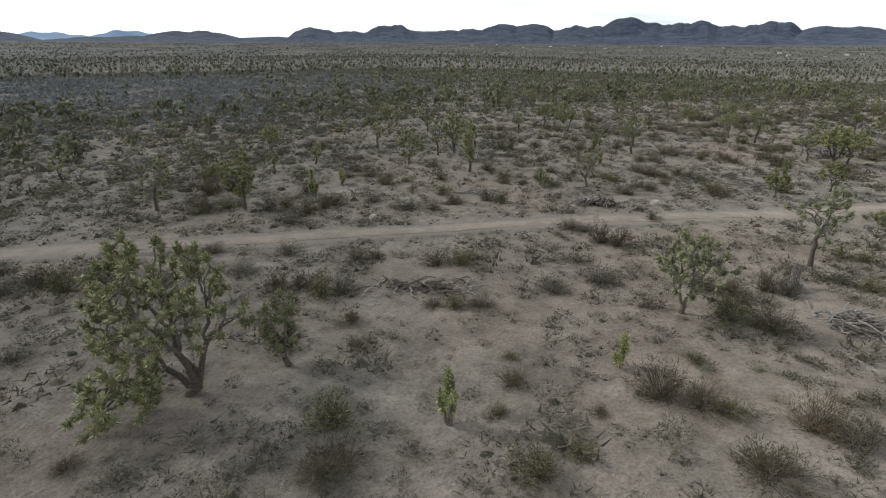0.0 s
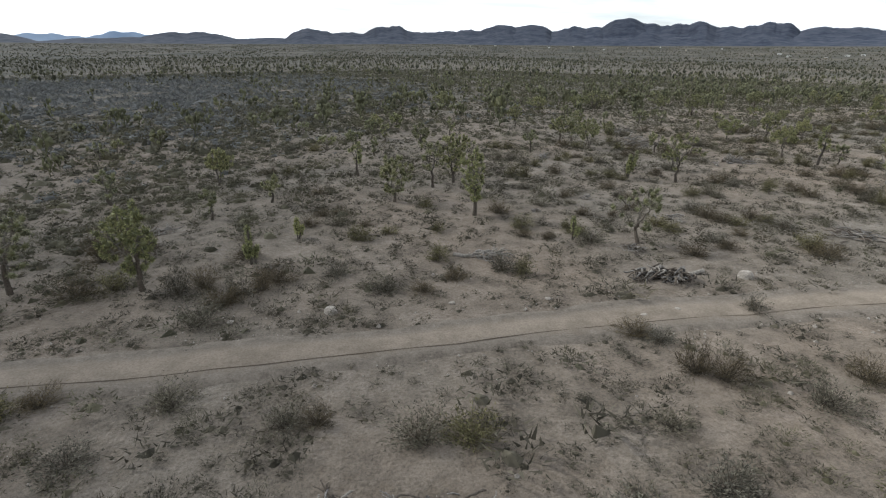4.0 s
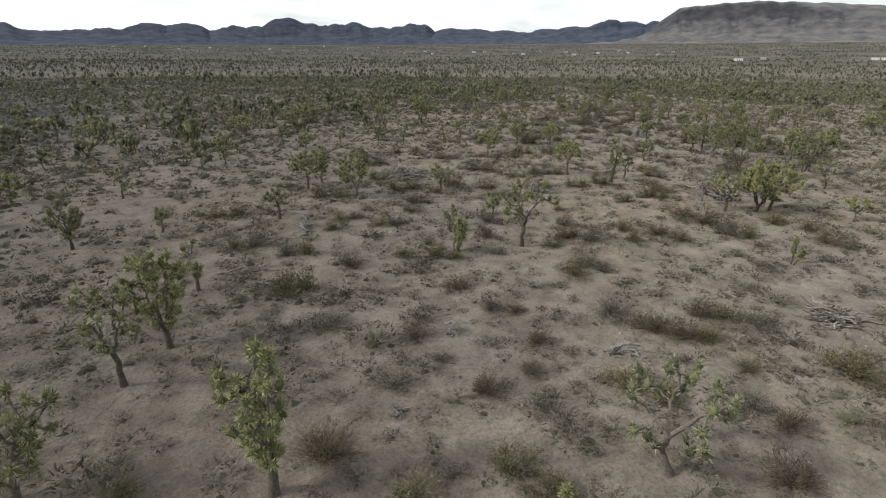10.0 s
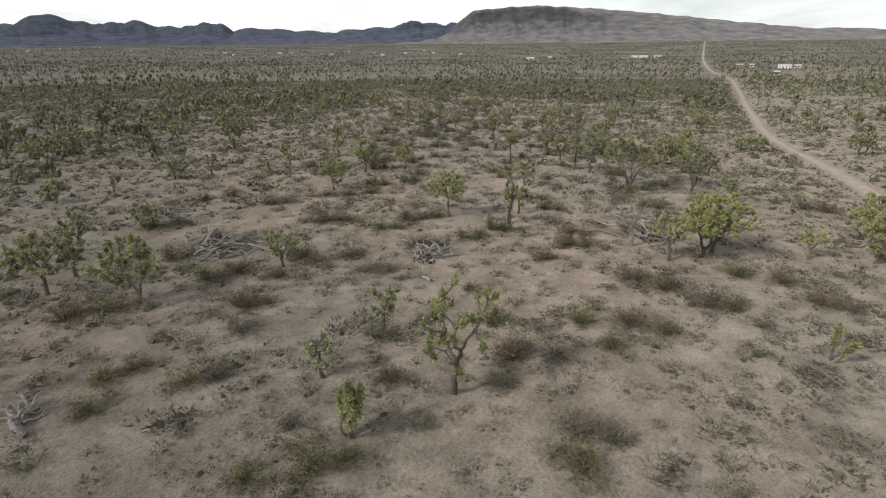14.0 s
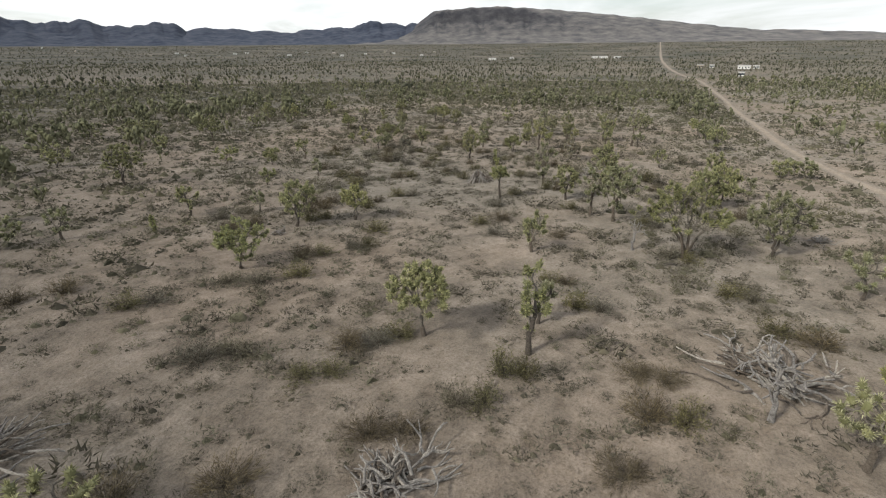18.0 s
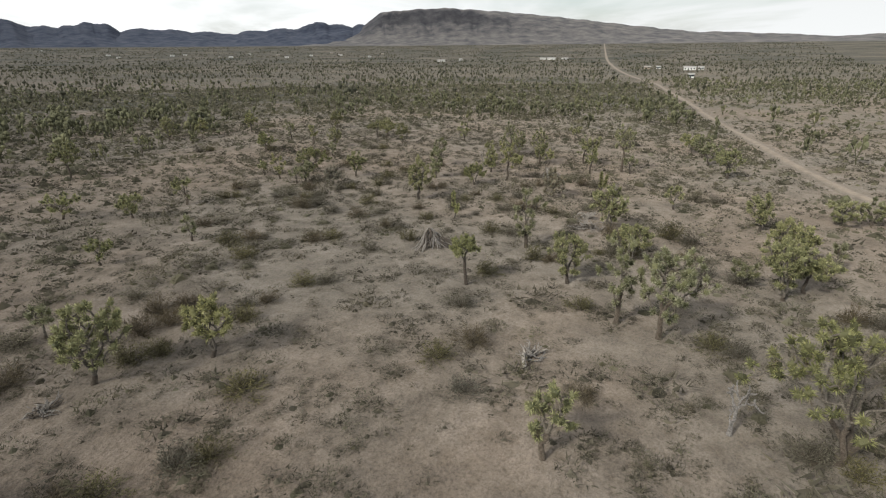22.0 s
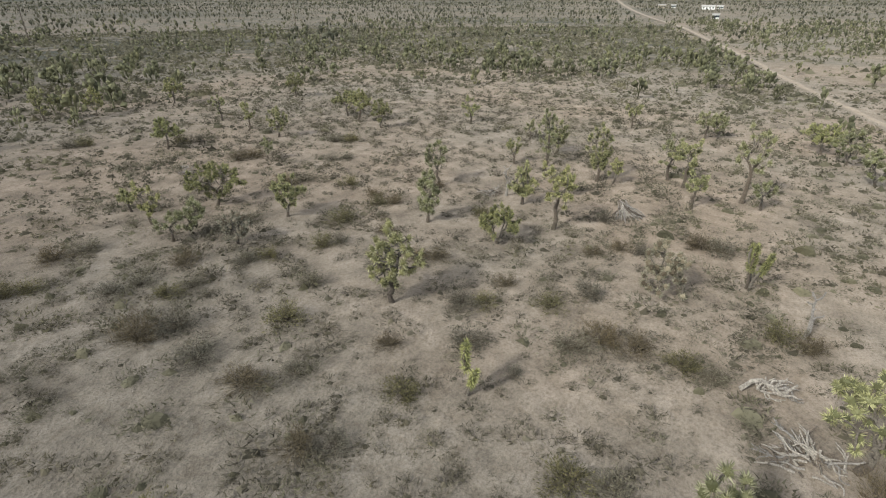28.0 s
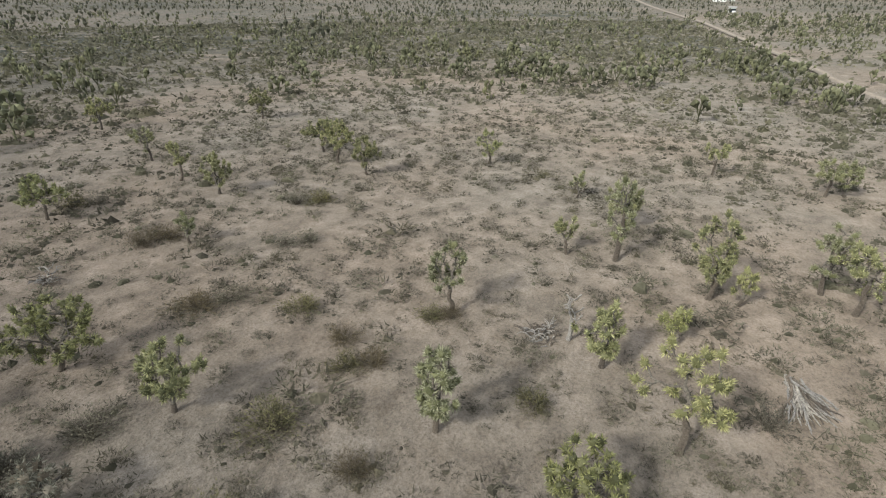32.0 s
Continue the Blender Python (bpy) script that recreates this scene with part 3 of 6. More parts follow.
def mesa():
    """A table mountain: scree foot, a cliff band at its near end, a gently falling cap."""
    na, nr, V = 220, 50, []
    for i in range(na + 1):
        az = 43 + 59 * i / na
        el = 3.5 * (0.58 * min(1, max(0, (az - 43.5) / 11)) + 0.42 * smooth(51.6, 55.0, az)) * (1 + 0.07 * smooth(55, 60, az)) * (1 - 0.85 * smooth(60.5, 95.5, az) ** 0.9)
        el += 0.03 * math.sin(az * 2.3) + 0.02 * math.sin(az * 5.1) + 0.03 * noise.noise(Vector((az * 1.7, 0.3, 0.9)))
        cliff = smooth(53, 56, az) * (1 - smooth(61, 70, az))
        for k in range(nr + 1):
            v = k / nr
            rr = 3050 + 1300 * v
            q = Vector((az * 0.9, v * 3, 4.2))
            gully = 0.6 - 1.8 * abs(noise.noise(Vector((az * 1.1 + 1.2 * v, v * 2.2, 1.0)))) + 0.4 * noise.fractal(Vector((az * 2.6, v * 5.0, 1.0)), 0.9, 2.0, 4)
            foot = 0.60 * min(1, v / 0.52) ** 1.7
            wall = smooth(0.48, 0.60, v + 0.02 * gully)
            cap = smooth(0.55, 0.85, v)
            stepped = foot + 0.34 * wall + 0.06 * cap
            sloped = smooth(0.0, 0.85, v) ** 1.25
            f = cliff * stepped + (1 - cliff) * sloped
            f *= 1 + (0.20 * gully + 0.06 * noise.noise(q * 3)) * (1 - smooth(0.46, 0.60, v)) * (0.35 + 0.65 * cliff)
            x, y = bearing(az, rr)
            top = 3900 * math.tan(radians(max(el, 0.0))) + 11.5 - far_z(*bearing(az, 3900)) + 4
            V.append((x, y, far_z(x, y) - 4 + top * f))
    idx = np.arange(len(V)).reshape(na + 1, nr + 1)
    F = np.stack([idx[:-1, :-1], idx[1:, :-1], idx[1:, 1:], idx[:-1, 1:]], -1).reshape(-1, 4)
    me = mesh_np("backdrop_mesa", V, F, True)
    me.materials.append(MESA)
    tagged(new("backdrop_mesa", me), MESA_LABEL, "mesa", "hills on the horizon", "structure")


mesa()
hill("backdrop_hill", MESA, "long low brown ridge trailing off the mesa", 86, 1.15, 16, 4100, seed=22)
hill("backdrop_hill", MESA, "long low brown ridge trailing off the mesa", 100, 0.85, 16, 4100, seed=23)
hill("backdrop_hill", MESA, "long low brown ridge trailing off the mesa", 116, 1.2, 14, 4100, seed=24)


# ---- plant builders ----
def tubes(paths, sides=6):
    """Tapered limbs: each path is a list of (point, radius)."""
    V, F = [], []
    w = 2 * math.pi * np.arange(sides) / sides
    cw, sw = np.cos(w)[None, :, None], np.sin(w)[None, :, None]
    k = np.arange(sides)
    q = (k + 1) % sides
    base = 0
    for path in paths:
        n = len(path)
        P = np.array([p for p, r in path])
        R = np.array([r for p, r in path])
        d = np.empty_like(P)
        d[1:-1] = P[2:] - P[:-2]
        d[0], d[-1] = P[1] - P[0], P[-1] - P[-2]
        d /= np.linalg.norm(d, axis=1)[:, None] + 1e-9
        a = np.cross(d, (0.3, 0.9, 0.2))
        a /= np.linalg.norm(a, axis=1)[:, None] + 1e-9
        b = np.cross(d, a)
        V.append((P[:, None] + R[:, None, None] * (cw * a[:, None] + sw * b[:, None])).reshape(-1, 3))
        row = base + np.arange(n - 1)[:, None] * sides
        F.append(np.stack([row + k, row + q, row + sides + q, row + sides + k], -1).reshape(-1, 4))
        if sides > 3:
            F.append(base + (n - 1) * sides + np.arange(4)[None])
        base += n * sides
    return np.concatenate(V), np.concatenate(F)


def curve(a, b, sag, n, r0, r1, rng, wob=0.05):
    """A limb from a to b that bows by sag (up is plus)."""
    out = []
    ln = np.linalg.norm(b - a)
    j1, j2 = rng.normal(0, wob * ln, 3), rng.normal(0, wob * ln, 3)
    for i in range(n + 1):
        t = i / n
        p = a + (b - a) * t + np.array((0, 0, 1.0)) * sag * ln * 4 * t * (1 - t) + j1 * math.sin(math.pi * t) + j2 * math.sin(2 * math.pi * t)
        out.append((p, r0 + (r1 - r0) * t))
    return out


def blades(centres, dirs, lengths, widths, rng):
    """Flat pointed leaves: a triangle each."""
    d = dirs / (np.linalg.norm(dirs, axis=1)[:, None] + 1e-9)
    side = np.cross(d, rng.normal(0, 1, d.shape))
    side /= np.linalg.norm(side, axis=1)[:, None] + 1e-9
    w = side * widths[:, None] * 0.5
    V = np.stack([centres - w, centres + w, centres + d * lengths[:, None]], 1).reshape(-1, 3)
    return V, np.arange(len(V)).reshape(-1, 3)


def knobs(ends, rng, radius):
    """The closed heart of each leaf tuft: a rounded spindle."""
    V, F = [], []
    for tip, axis, ln in ends:
        a = np.cross(axis, (0.31, 0.52, 0.8))
        a /= np.linalg.norm(a)
        b = np.cross(axis, a)
        i = len(V)
        V.append(tip + axis * radius * 0.6)
        for back in (0.0, 0.8):
            for k in range(5):
                w = 2 * math.pi * (k + 0.5 * back) / 5
                r = radius * rng.uniform(0.8, 1.15) * (1 - 0.25 * back)
                V.append(tip - axis * (ln * back) + r * (math.cos(w) * a + math.sin(w) * b))
        for k in range(5):
            q = (k + 1) % 5
            F += [(i, i + 1 + k, i + 1 + q), (i + 1 + k, i + 6 + k, i + 1 + q), (i + 1 + q, i + 6 + k, i + 6 + q)]
    return np.array(V), np.array(F)


def sleeves(ends, rng, per, leaf, back=False):
    """Leafy sleeves at the limb ends: (tip, axis, length) each; back: dry leaves that hang down along the limb."""
    C, D, L, W = [], [], [], []
    for tip, axis, ln in ends:
        t = rng.random(per)
        ph = rng.uniform(0, 2 * math.pi, per)
        a = np.cross(axis, (0.31, 0.52, 0.8))
        a /= np.linalg.norm(a)
        b = np.cross(axis, a)
        out = np.cos(ph)[:, None] * a + np.sin(ph)[:, None] * b
        if back:
            ang = rng.uniform(1.7, 2.6, per)
        else:
            ang = 0.1 + 2.1 * t ** 0.8 + rng.normal(0, 0.25, per)
        if back:
            C.append(tip - axis * (t * ln)[:, None] + out * 0.02)
        else:
            C.append(tip - axis * (t * ln)[:, None] + (np.cos(ang)[:, None] * axis + np.sin(ang)[:, None] * out) * 0.5 * leaf)
        D.append(np.cos(ang)[:, None] * axis + np.sin(ang)[:, None] * out)
        s = leaf * rng.uniform(0.75, 1.15, per)
        L.append(s)
        W.append(np.full(per, 0.14 * leaf + 0.004 if back else 0.24 * leaf))
    return blades(np.concatenate(C), np.concatenate(D), np.concatenate(L), np.concatenate(W), rng)


UP = np.array((0, 0, 1.0))


def crown_points(h, w, style, rng, count, low, lean):
    """Where the limbs of a crown end: a ragged dome, with drooping limbs round its foot."""
    out = []
    while len(out) < count:
        az, up = rng.uniform(0, 6.28), rng.uniform(0.22 if w > 0.6 * h and lean is None else 0.05, 1.0)
        if style in "sn":
            up = 0.1 + 0.85 * abs(up)
        ring = math.sqrt(max(0.0, 1 - up * up))
        k = rng.uniform(0.7, 1.0) if rng.random() < 0.85 else rng.uniform(0.35, 0.7)
        lop = 1 + 0.22 * math.sin(az + 1.3 * w) + 0.16 * math.sin(3 * az + 2.1 * h)
        mid = (0.36 if w > 0.7 * h else 0.28) * h if style != "u" else 0.58 * h
        p = np.array((math.cos(az) * ring * k * lop * 0.5 * w, math.sin(az) * ring * k * lop * 0.5 * w, mid + up * k * (h - 0.12 - mid)))
        if rng.random() < low:
            far = rng.uniform(0.55, 1.0)
            p = np.array((math.cos(az) * far * 0.55 * w, math.sin(az) * far * 0.55 * w, h * rng.uniform(0.08, 0.42)))
            if lean is not None:
                p[:2] = 0.42 * p[:2] + np.array(lean) * far
                p[2] *= 1.15 - 0.55 * far
            else:
                p[2] = max(p[2], 0.25)
                p[:2] *= 0.85
        elif lean is not None:
            p[:2] += np.array(lean) * 0.25
        if all(np.linalg.norm(p - o) > 0.24 for o in out) or rng.random() < 0.15:
            out.append(p)
    out = np.array(out)
    if lean is None and style != "w":
        # limbs part upwards: narrow below, broad above
        out[:, :2] *= (0.30 + 0.70 * np.clip((out[:, 2] / h - 0.12) / 0.42, 0, 1))[:, None]
        out[:, 2] = np.maximum(out[:, 2], 0.24 * h)
    if lean is None:
        # bring the crown to its height and spread
        out[:, 2] *= (h - 0.12) / out[:, 2].max()
        out[:, :2] *= min(1.5, 0.43 * w / max(np.percentile(np.hypot(out[:, 0], out[:, 1]), 90), 0.1))
    return out


def joshua_shape(h, w, style, seed, lean=None):
    """Limbs, living leaf sleeves and dry skirts of one yucca tree, base at the origin."""
    rng = np.random.default_rng(seed)
    limbs, ends, dry = [], [], []
    r0 = 0.034 * h ** 0.75 + 0.022
    if style == "y":
        for i in range(rng.integers(2, 5)):
            az, k = rng.uniform(0, 6.28), rng.uniform(0.5, 0.95) if i else 1.0
            tip = np.array((math.cos(az) * w * 0.36 * (i > 0), math.sin(az) * w * 0.36 * (i > 0), h * k - 0.12))
            base = np.array((0, 0, 0.0)) + (tip * (1, 1, 0)) * 0.15
            limbs.append(curve(base - UP * 0.1, tip, 0.02, 5, r0 * 0.8, 0.055, rng))
            ax = (tip - base) / np.linalg.norm(tip - base)
            ends += [(tip - ax * q, ax, 0.13) for q in np.arange(0, 0.5 * h * k, 0.15)]
            dry.append((tip - ax * 0.34 * h * k, ax, 0.3 * h * k))
        return limbs, ends, dry
    if style in "du":
        count = int(min(max(12 + 4.4 * w * h, 16), 90))
        low = rng.uniform(0.0, 0.16) if w > 0.6 * h else rng.uniform(0.1, 0.3)
    else:
        count = int(min(max(6 + 2.1 * w * h, 8), 30))
        low = rng.uniform(0.0, 0.14)
    if style == "w":
        count, low = 2 * count, 0.3
    if lean is not None:
        count, low = 190, 0.36
    tips = crown_points(h, w, style, rng, count, 0.0 if style == "u" else low, lean)
    stem = h * (0.36 if style == "u" else 0.05 if w > 4.5 else rng.uniform(0.06, 0.15) if style == "d" else rng.uniform(0.10, 0.24))

    def grow(at, group, r):
        """A limb towards the middle of the tips that it carries, forked where they part."""
        if len(group) == 1:
            tip = group[0]
            sag = -0.13 if tip[2] < 0.35 * h else rng.uniform(-0.14, -0.02)
            path = curve(at, tip, sag, 4, r, max(0.034, 0.7 * r), rng, 0.05)
            limbs.append(path)
            ax = path[-1][0] - path[-2][0]
            ax = ax / (np.linalg.norm(ax) + 1e-9) + UP * (0.35 if tip[2] > 0.3 * h else 0.1) + 0.12 * tip / (np.linalg.norm(tip) + 1e-9)
            ax /= np.linalg.norm(ax)
            ends.append((tip, ax, rng.uniform(0.14, 0.34)))
            dry.append((tip - ax * 0.2, ax, min(0.75, 0.9 * np.linalg.norm(tip - at))))
            return
        c = group.mean(0)
        node = at + (c - at) * (rng.uniform(0.30, 0.52) if len(group) > 2 else rng.uniform(0.45, 0.7)) + rng.normal(0, 0.03, 3) * h * 0.4
        node[2] = max(node[2], at[2] * 0.7, 0.12)
        limbs.append(curve(at, node, rng.uniform(-0.08, 0.02), 3, r, r * 0.86, rng, 0.05))
        rel = group - node
        rel = rel / (np.linalg.norm(rel, axis=1)[:, None] + 1e-9)
        ax = np.linalg.svd(rel - rel.mean(0), full_matrices=False)[2][0]
        side = (rel - rel.mean(0)) @ ax + rng.normal(0, 0.06, len(group))
        order = np.argsort(side)
        cut = min(max(1, int((side < 0).sum())), len(group) - 1)
        for part_of in (order[:cut], order[cut:]):
            share = (len(part_of) / len(group)) ** 0.38
            grow(node, group[part_of], max(0.038, r * 0.9 * share))

    tilt = rng.normal(0, 0.06, 2) * h * 0.4
    top = np.array((tilt[0], tilt[1], stem))
    limbs.append([(np.array((0, 0, -0.15)), r0 * 1.5), (np.array((0, 0, 0.06)), r0 * 1.25), (top * 0.6, r0 * 1.05), (top, r0)])
    if w > 4.5 or (style == "d" and rng.random() < 0.7):
        # several stems part near the ground
        a = np.arctan2(tips[:, 1], tips[:, 0]) + rng.uniform(0, 6.28)
        key = np.floor((a % 6.28) / 6.28 * (4 if w > 4.5 else 2))
        for v in np.unique(key):
            grow(top, tips[key == v], r0 * 0.72)
    else:
        grow(top, tips, r0)
    if style == "n":
        keep = ends[:1] if rng.random() < 0.4 else []
        return limbs, keep, dry[::3]
    return limbs, ends, dry


TREE_WORDS = {
    "d": ("leafy Joshua tree with a full green crown on bare sand", "broad Joshua tree with many forked leafy limbs", "tall dense Joshua tree with dry grey leaf skirts"),
    "s": ("sparse Joshua tree with bare forked limbs and few leaf tufts", "thin dull grey-green Joshua tree among low scrub", "tall sparse Joshua tree with a bare lower trunk"),
    "y": ("young bright green Joshua tree with a few short stems",),
    "u": ("small straight-stemmed Joshua tree with a round crown",),
    "w": ("withered Joshua tree with drooping pale dry leaf clusters",),
    "n": ("dead leafless Joshua tree with bleached grey limbs",)}
tree_no = 0
KEEP_CLEAR = []


def joshua(x, y, h, w, style, lean=None):
    global tree_no
    tree_no += 1
    w = max(w, 0.32 * h)
    KEEP_CLEAR.append((x, y, 0.5))
    limbs, ends, dry = joshua_shape(h, w, style, 100 + tree_no, lean)
    rng = np.random.default_rng(900 + tree_no)
    words = TREE_WORDS[style]
    label = words[0] if len(words) == 1 else words[2] if h > 3.6 else words[1] if w > 2.2 or style == "s" and h < 2.6 else words[0]
    root = tagged(new("joshua_tree"), label, "Joshua tree", "Joshua trees on the plain")
    root.location = (x, y, gz(x, y))
    root.rotation_euler.z = rng.uniform(0, 6.28) if lean is None else 0.0
    near = float(path_distance(np.array([x]), np.array([y]))[0]) < 32
    thick = [p for p in limbs if p[0][1] > 0.085]
    thin = [p if near or len(p) < 5 else p[::2] for p in limbs if p[0][1] <= 0.085]
    V, F = tubes(thick or limbs[:1], 6 if near else 5)
    bark = len(F)
    if thin:
        V2, F2 = tubes(thin, 4)
        V, F = np.concatenate([V, V2]), np.concatenate([F, F2 + len(V)])
    me = mesh_np("trunk", V, F, True)
    for m in (DEAD, DEAD) if style == "n" else (BARK, LIMB):
        me.materials.append(m)
    me.polygons.foreach_set("material_index", (np.arange(len(F)) >= bark).astype(np.int32))
    part("trunk", me, None, root)
    if ends:
        leaf = 0.17 if near else 0.2
        V, F = sleeves(ends, rng, 74 if near else 28, leaf)
        blade_n = len(F)
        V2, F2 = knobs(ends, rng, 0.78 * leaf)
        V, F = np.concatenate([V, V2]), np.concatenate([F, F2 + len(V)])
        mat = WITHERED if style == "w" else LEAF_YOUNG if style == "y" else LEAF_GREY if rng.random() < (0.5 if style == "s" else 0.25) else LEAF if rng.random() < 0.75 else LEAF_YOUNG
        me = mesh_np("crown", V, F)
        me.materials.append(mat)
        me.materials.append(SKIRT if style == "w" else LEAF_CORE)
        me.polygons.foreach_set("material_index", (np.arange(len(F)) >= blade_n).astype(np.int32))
        part("crown", me, None, root)
    if dry:
        V, F = sleeves(dry, rng, 14 if near else 6, 0.15, True)
        part("dead_foliage", mesh_np("dead_foliage", V, F), SKIRT, root, "dry grey hanging leaves")
    return root


def shrub_shape(kind, seed):
    """Stems and foliage of a bush 1 m wide and 1 m high."""
    rng = np.random.default_rng(seed)
    n = {"creosote": 95, "bursage": 100, "dry": 120}[kind]
    az, el = rng.uniform(0, 6.28, n), np.arccos(rng.uniform(0.05, 0.95, n))
    ln = rng.uniform(0.7, 1.1, n)
    lop = 1 + 0.28 * np.sin(az + rng.uniform(0, 6.28)) + 0.16 * np.sin(3 * az + rng.uniform(0, 6.28))
    tips = np.stack([np.cos(az) * np.sin(el) * 0.5 * lop, np.sin(az) * np.sin(el) * 0.5 * lop, np.cos(el) * 0.95], 1) * ln[:, None]
    root = rng.normal(0, 0.06, (n, 3)) * (1, 1, 0)
    VS, FS = blades(root, tips - root, np.linalg.norm(tips - root, axis=1), np.full(n, 0.012), rng)
    m = {"creosote": 13, "bursage": 13, "dry": 10}[kind]
    t = rng.uniform(0.35, 1.0, (n, m))
    c = (root[:, None] + (tips - root)[:, None] * t[..., None]).reshape(-1, 3) + rng.normal(0, 0.035, (n * m, 3))
    c[:, 2] = np.maximum(c[:, 2], 0.02)
    d = np.repeat(tips / np.linalg.norm(tips, axis=1)[:, None], m, 0) + rng.normal(0, 0.55, (n * m, 3)) + (0, 0, 0.25)
    long, wide = {"creosote": (0.075, 0.021), "bursage": (0.062, 0.021), "dry": (0.13, 0.011)}[kind]
    VF, FF = blades(c, d, long * rng.uniform(0.6, 1.3, n * m), wide * rng.uniform(0.7, 1.3, n * m), rng)
    return mesh_np("woody_base", VS, FS), mesh_np("foliage", VF, FF)


SHRUBS = []
for i in range(5):
    SHRUBS.append((*shrub_shape("creosote", 40 + i), BUSH_OLIVE, "olive green creosote bush with thin grey stems on sand"))
    SHRUBS.append((*shrub_shape("bursage", 50 + i), BUSH_GREY, "low rounded grey-green desert shrub on sand"))
    SHRUBS.append((*shrub_shape("dry", 60 + i), BUSH_BROWN, "dry brown twiggy desert bush on sand"))
shrub_rng = random.Random(5)


def shrub(x, y, w, h):
    stems, leaves, mat, label = shrub_rng.choice(SHRUBS)
    KEEP_CLEAR.append((x, y, 0.35 * w))
    root = tagged(new("desert_shrub"), label, "shrub", "shrubs on the plain")
    root.location = (x, y, gz(x, y) - 0.02)
    root.rotation_euler.z = shrub_rng.uniform(0, 6.28)
    w *= 1.42
    root.scale = (w, w * shrub_rng.uniform(0.8, 1.0), max(1.15 * h, 0.45 * w))
    part("woody_base", stems, TWIG, root)
    part("foliage", leaves, mat, root)


# ---- dead wood and stones ----
BRANCHES = []
for i in range(8):
    rng_b = np.random.default_rng(70 + i)
    main = curve(np.zeros(3), np.array((1.0, rng_b.uniform(-0.15, 0.15), rng_b.uniform(0.0, 0.2))), rng_b.uniform(-0.06, 0.12), 6, 0.045, 0.02, rng_b, 0.07)
    forks = [main]
    for k in range(rng_b.integers(1, 4)):
        p = main[rng_b.integers(2, 5)][0]
        forks.append(curve(p, p + np.array((rng_b.uniform(0.2, 0.4), rng_b.uniform(-0.3, 0.3), rng_b.uniform(-0.02, 0.16))), 0.08, 4, 0.028, 0.012, rng_b, 0.06))
    BRANCHES.append(mesh_np("branch", *tubes(forks), True))
dead_rng = random.Random(11)


def deadwood(x, y, w, h, style, yaw_to=None):
    label = {"p": "heap of bleached fallen limbs of a dead Joshua tree", "l": "pale fallen log with forked dead branches on sand",
             "c": "toppled dead Joshua tree with thick grey limbs lying side by side",
             "d": "long dark fallen tree with scattered broken branches", "f": "toppled dead Joshua tree crown with pale limbs fanned out on sand"}[style]
    root = tagged(new("fallen_branches" if style in "pf" else "fallen_tree"), label, "dead wood", "dead wood on the plain")
    root.location = (x, y, gz(x, y))
    KEEP_CLEAR.append((x, y, 0.45 * w + 0.2))
    r = dead_rng
    root.rotation_euler.z = r.uniform(-0.4, 0.4) + (0.0 if style == "d" else r.uniform(0, 6.28))
    mats = (DEAD_DARK, DEAD_DARK, DEAD) if style == "d" else (DEAD_DARK, DEAD, DEAD_DARK) if style == "c" else (DEAD, DEAD, DEAD) if style == "l" else (DEAD, DEAD, DEAD_DARK)
    count = {"p": int(16 + 10 * w), "l": 13, "d": 64, "f": 30, "c": 48}[style]
    fan = r.uniform(0, 6.28)
    if yaw_to is not None:
        root.rotation_euler.z = yaw_to
    if style == "c":
        root.rotation_euler.z = -0.08
    if style == "f":
        fan, root.rotation_euler.z = -2.3, 0.0
    for i in range(count):
        me = BRANCHES[r.randrange(8)]
        mat = mats[r.randrange(3)]
        b = new("branch", me)
        b.parent = root
        if not me.materials:
            me.materials.append(DEAD)
        b.material_slots[0].link = "OBJECT"
        b.material_slots[0].material = mat
        if style == "l":
            s = w * (0.9 if i == 0 else r.uniform(0.25, 0.5))
            yaw = r.uniform(-0.2, 0.2) if i == 0 else r.choice((-1, 1)) * r.uniform(0.3, 1.0)
            at = (-0.5 * w, 0, 0.14) if i == 0 else (r.uniform(-0.25, 0.25) * w, 0, 0.07 + r.uniform(0, 0.35) * h)
            thick = 2.4 if i == 0 else 1.5
        elif style == "c":
            if i == 0:
                s, yaw, at, thick = 0.75 * w, math.pi + 0.1, (0.5 * w, 0.12 * w, 0.14), 2.6
            else:
                u = r.random()
                s, yaw = w * r.uniform(0.22, 0.40), math.pi + 0.75 + r.gauss(0, 0.2)
                at, thick = ((-0.3 + 0.62 * u) * w, (0.12 - 0.20 * r.random()) * w, 0.08 + r.uniform(0, 0.2)), 2.3
        elif style == "d":
            s, yaw = w * r.uniform(0.12, 0.26), r.gauss(0, 1.0) + (math.pi if r.random() < 0.5 else 0)
            at, thick = (r.uniform(-0.42, 0.42) * w, r.gauss(0, 0.35), 0.06 + r.uniform(0, 0.2)), 1.45
        elif style == "f":
            s, yaw = w * r.uniform(0.45, 0.75), fan + r.uniform(-0.95, 0.95)
            at, thick = (-0.3 * w * math.cos(fan) + r.gauss(0, 0.05) * w, -0.3 * w * math.sin(fan) + r.gauss(0, 0.05) * w, r.uniform(0.6, 1.0) * h), 1.3
        else:
            s, yaw = w * r.uniform(0.24, 0.46), fan + r.gauss(0, 0.8) + (math.pi if r.random() < 0.25 else 0)
            at, thick = (r.gauss(0, 0.13) * w, r.gauss(0, 0.13) * w, 0.05 + abs(r.gauss(0, 0.16)) * h), 1.35
        s = max(s, 0.35)
        k = 0.78 * thick * (0.85 / s) ** 0.6
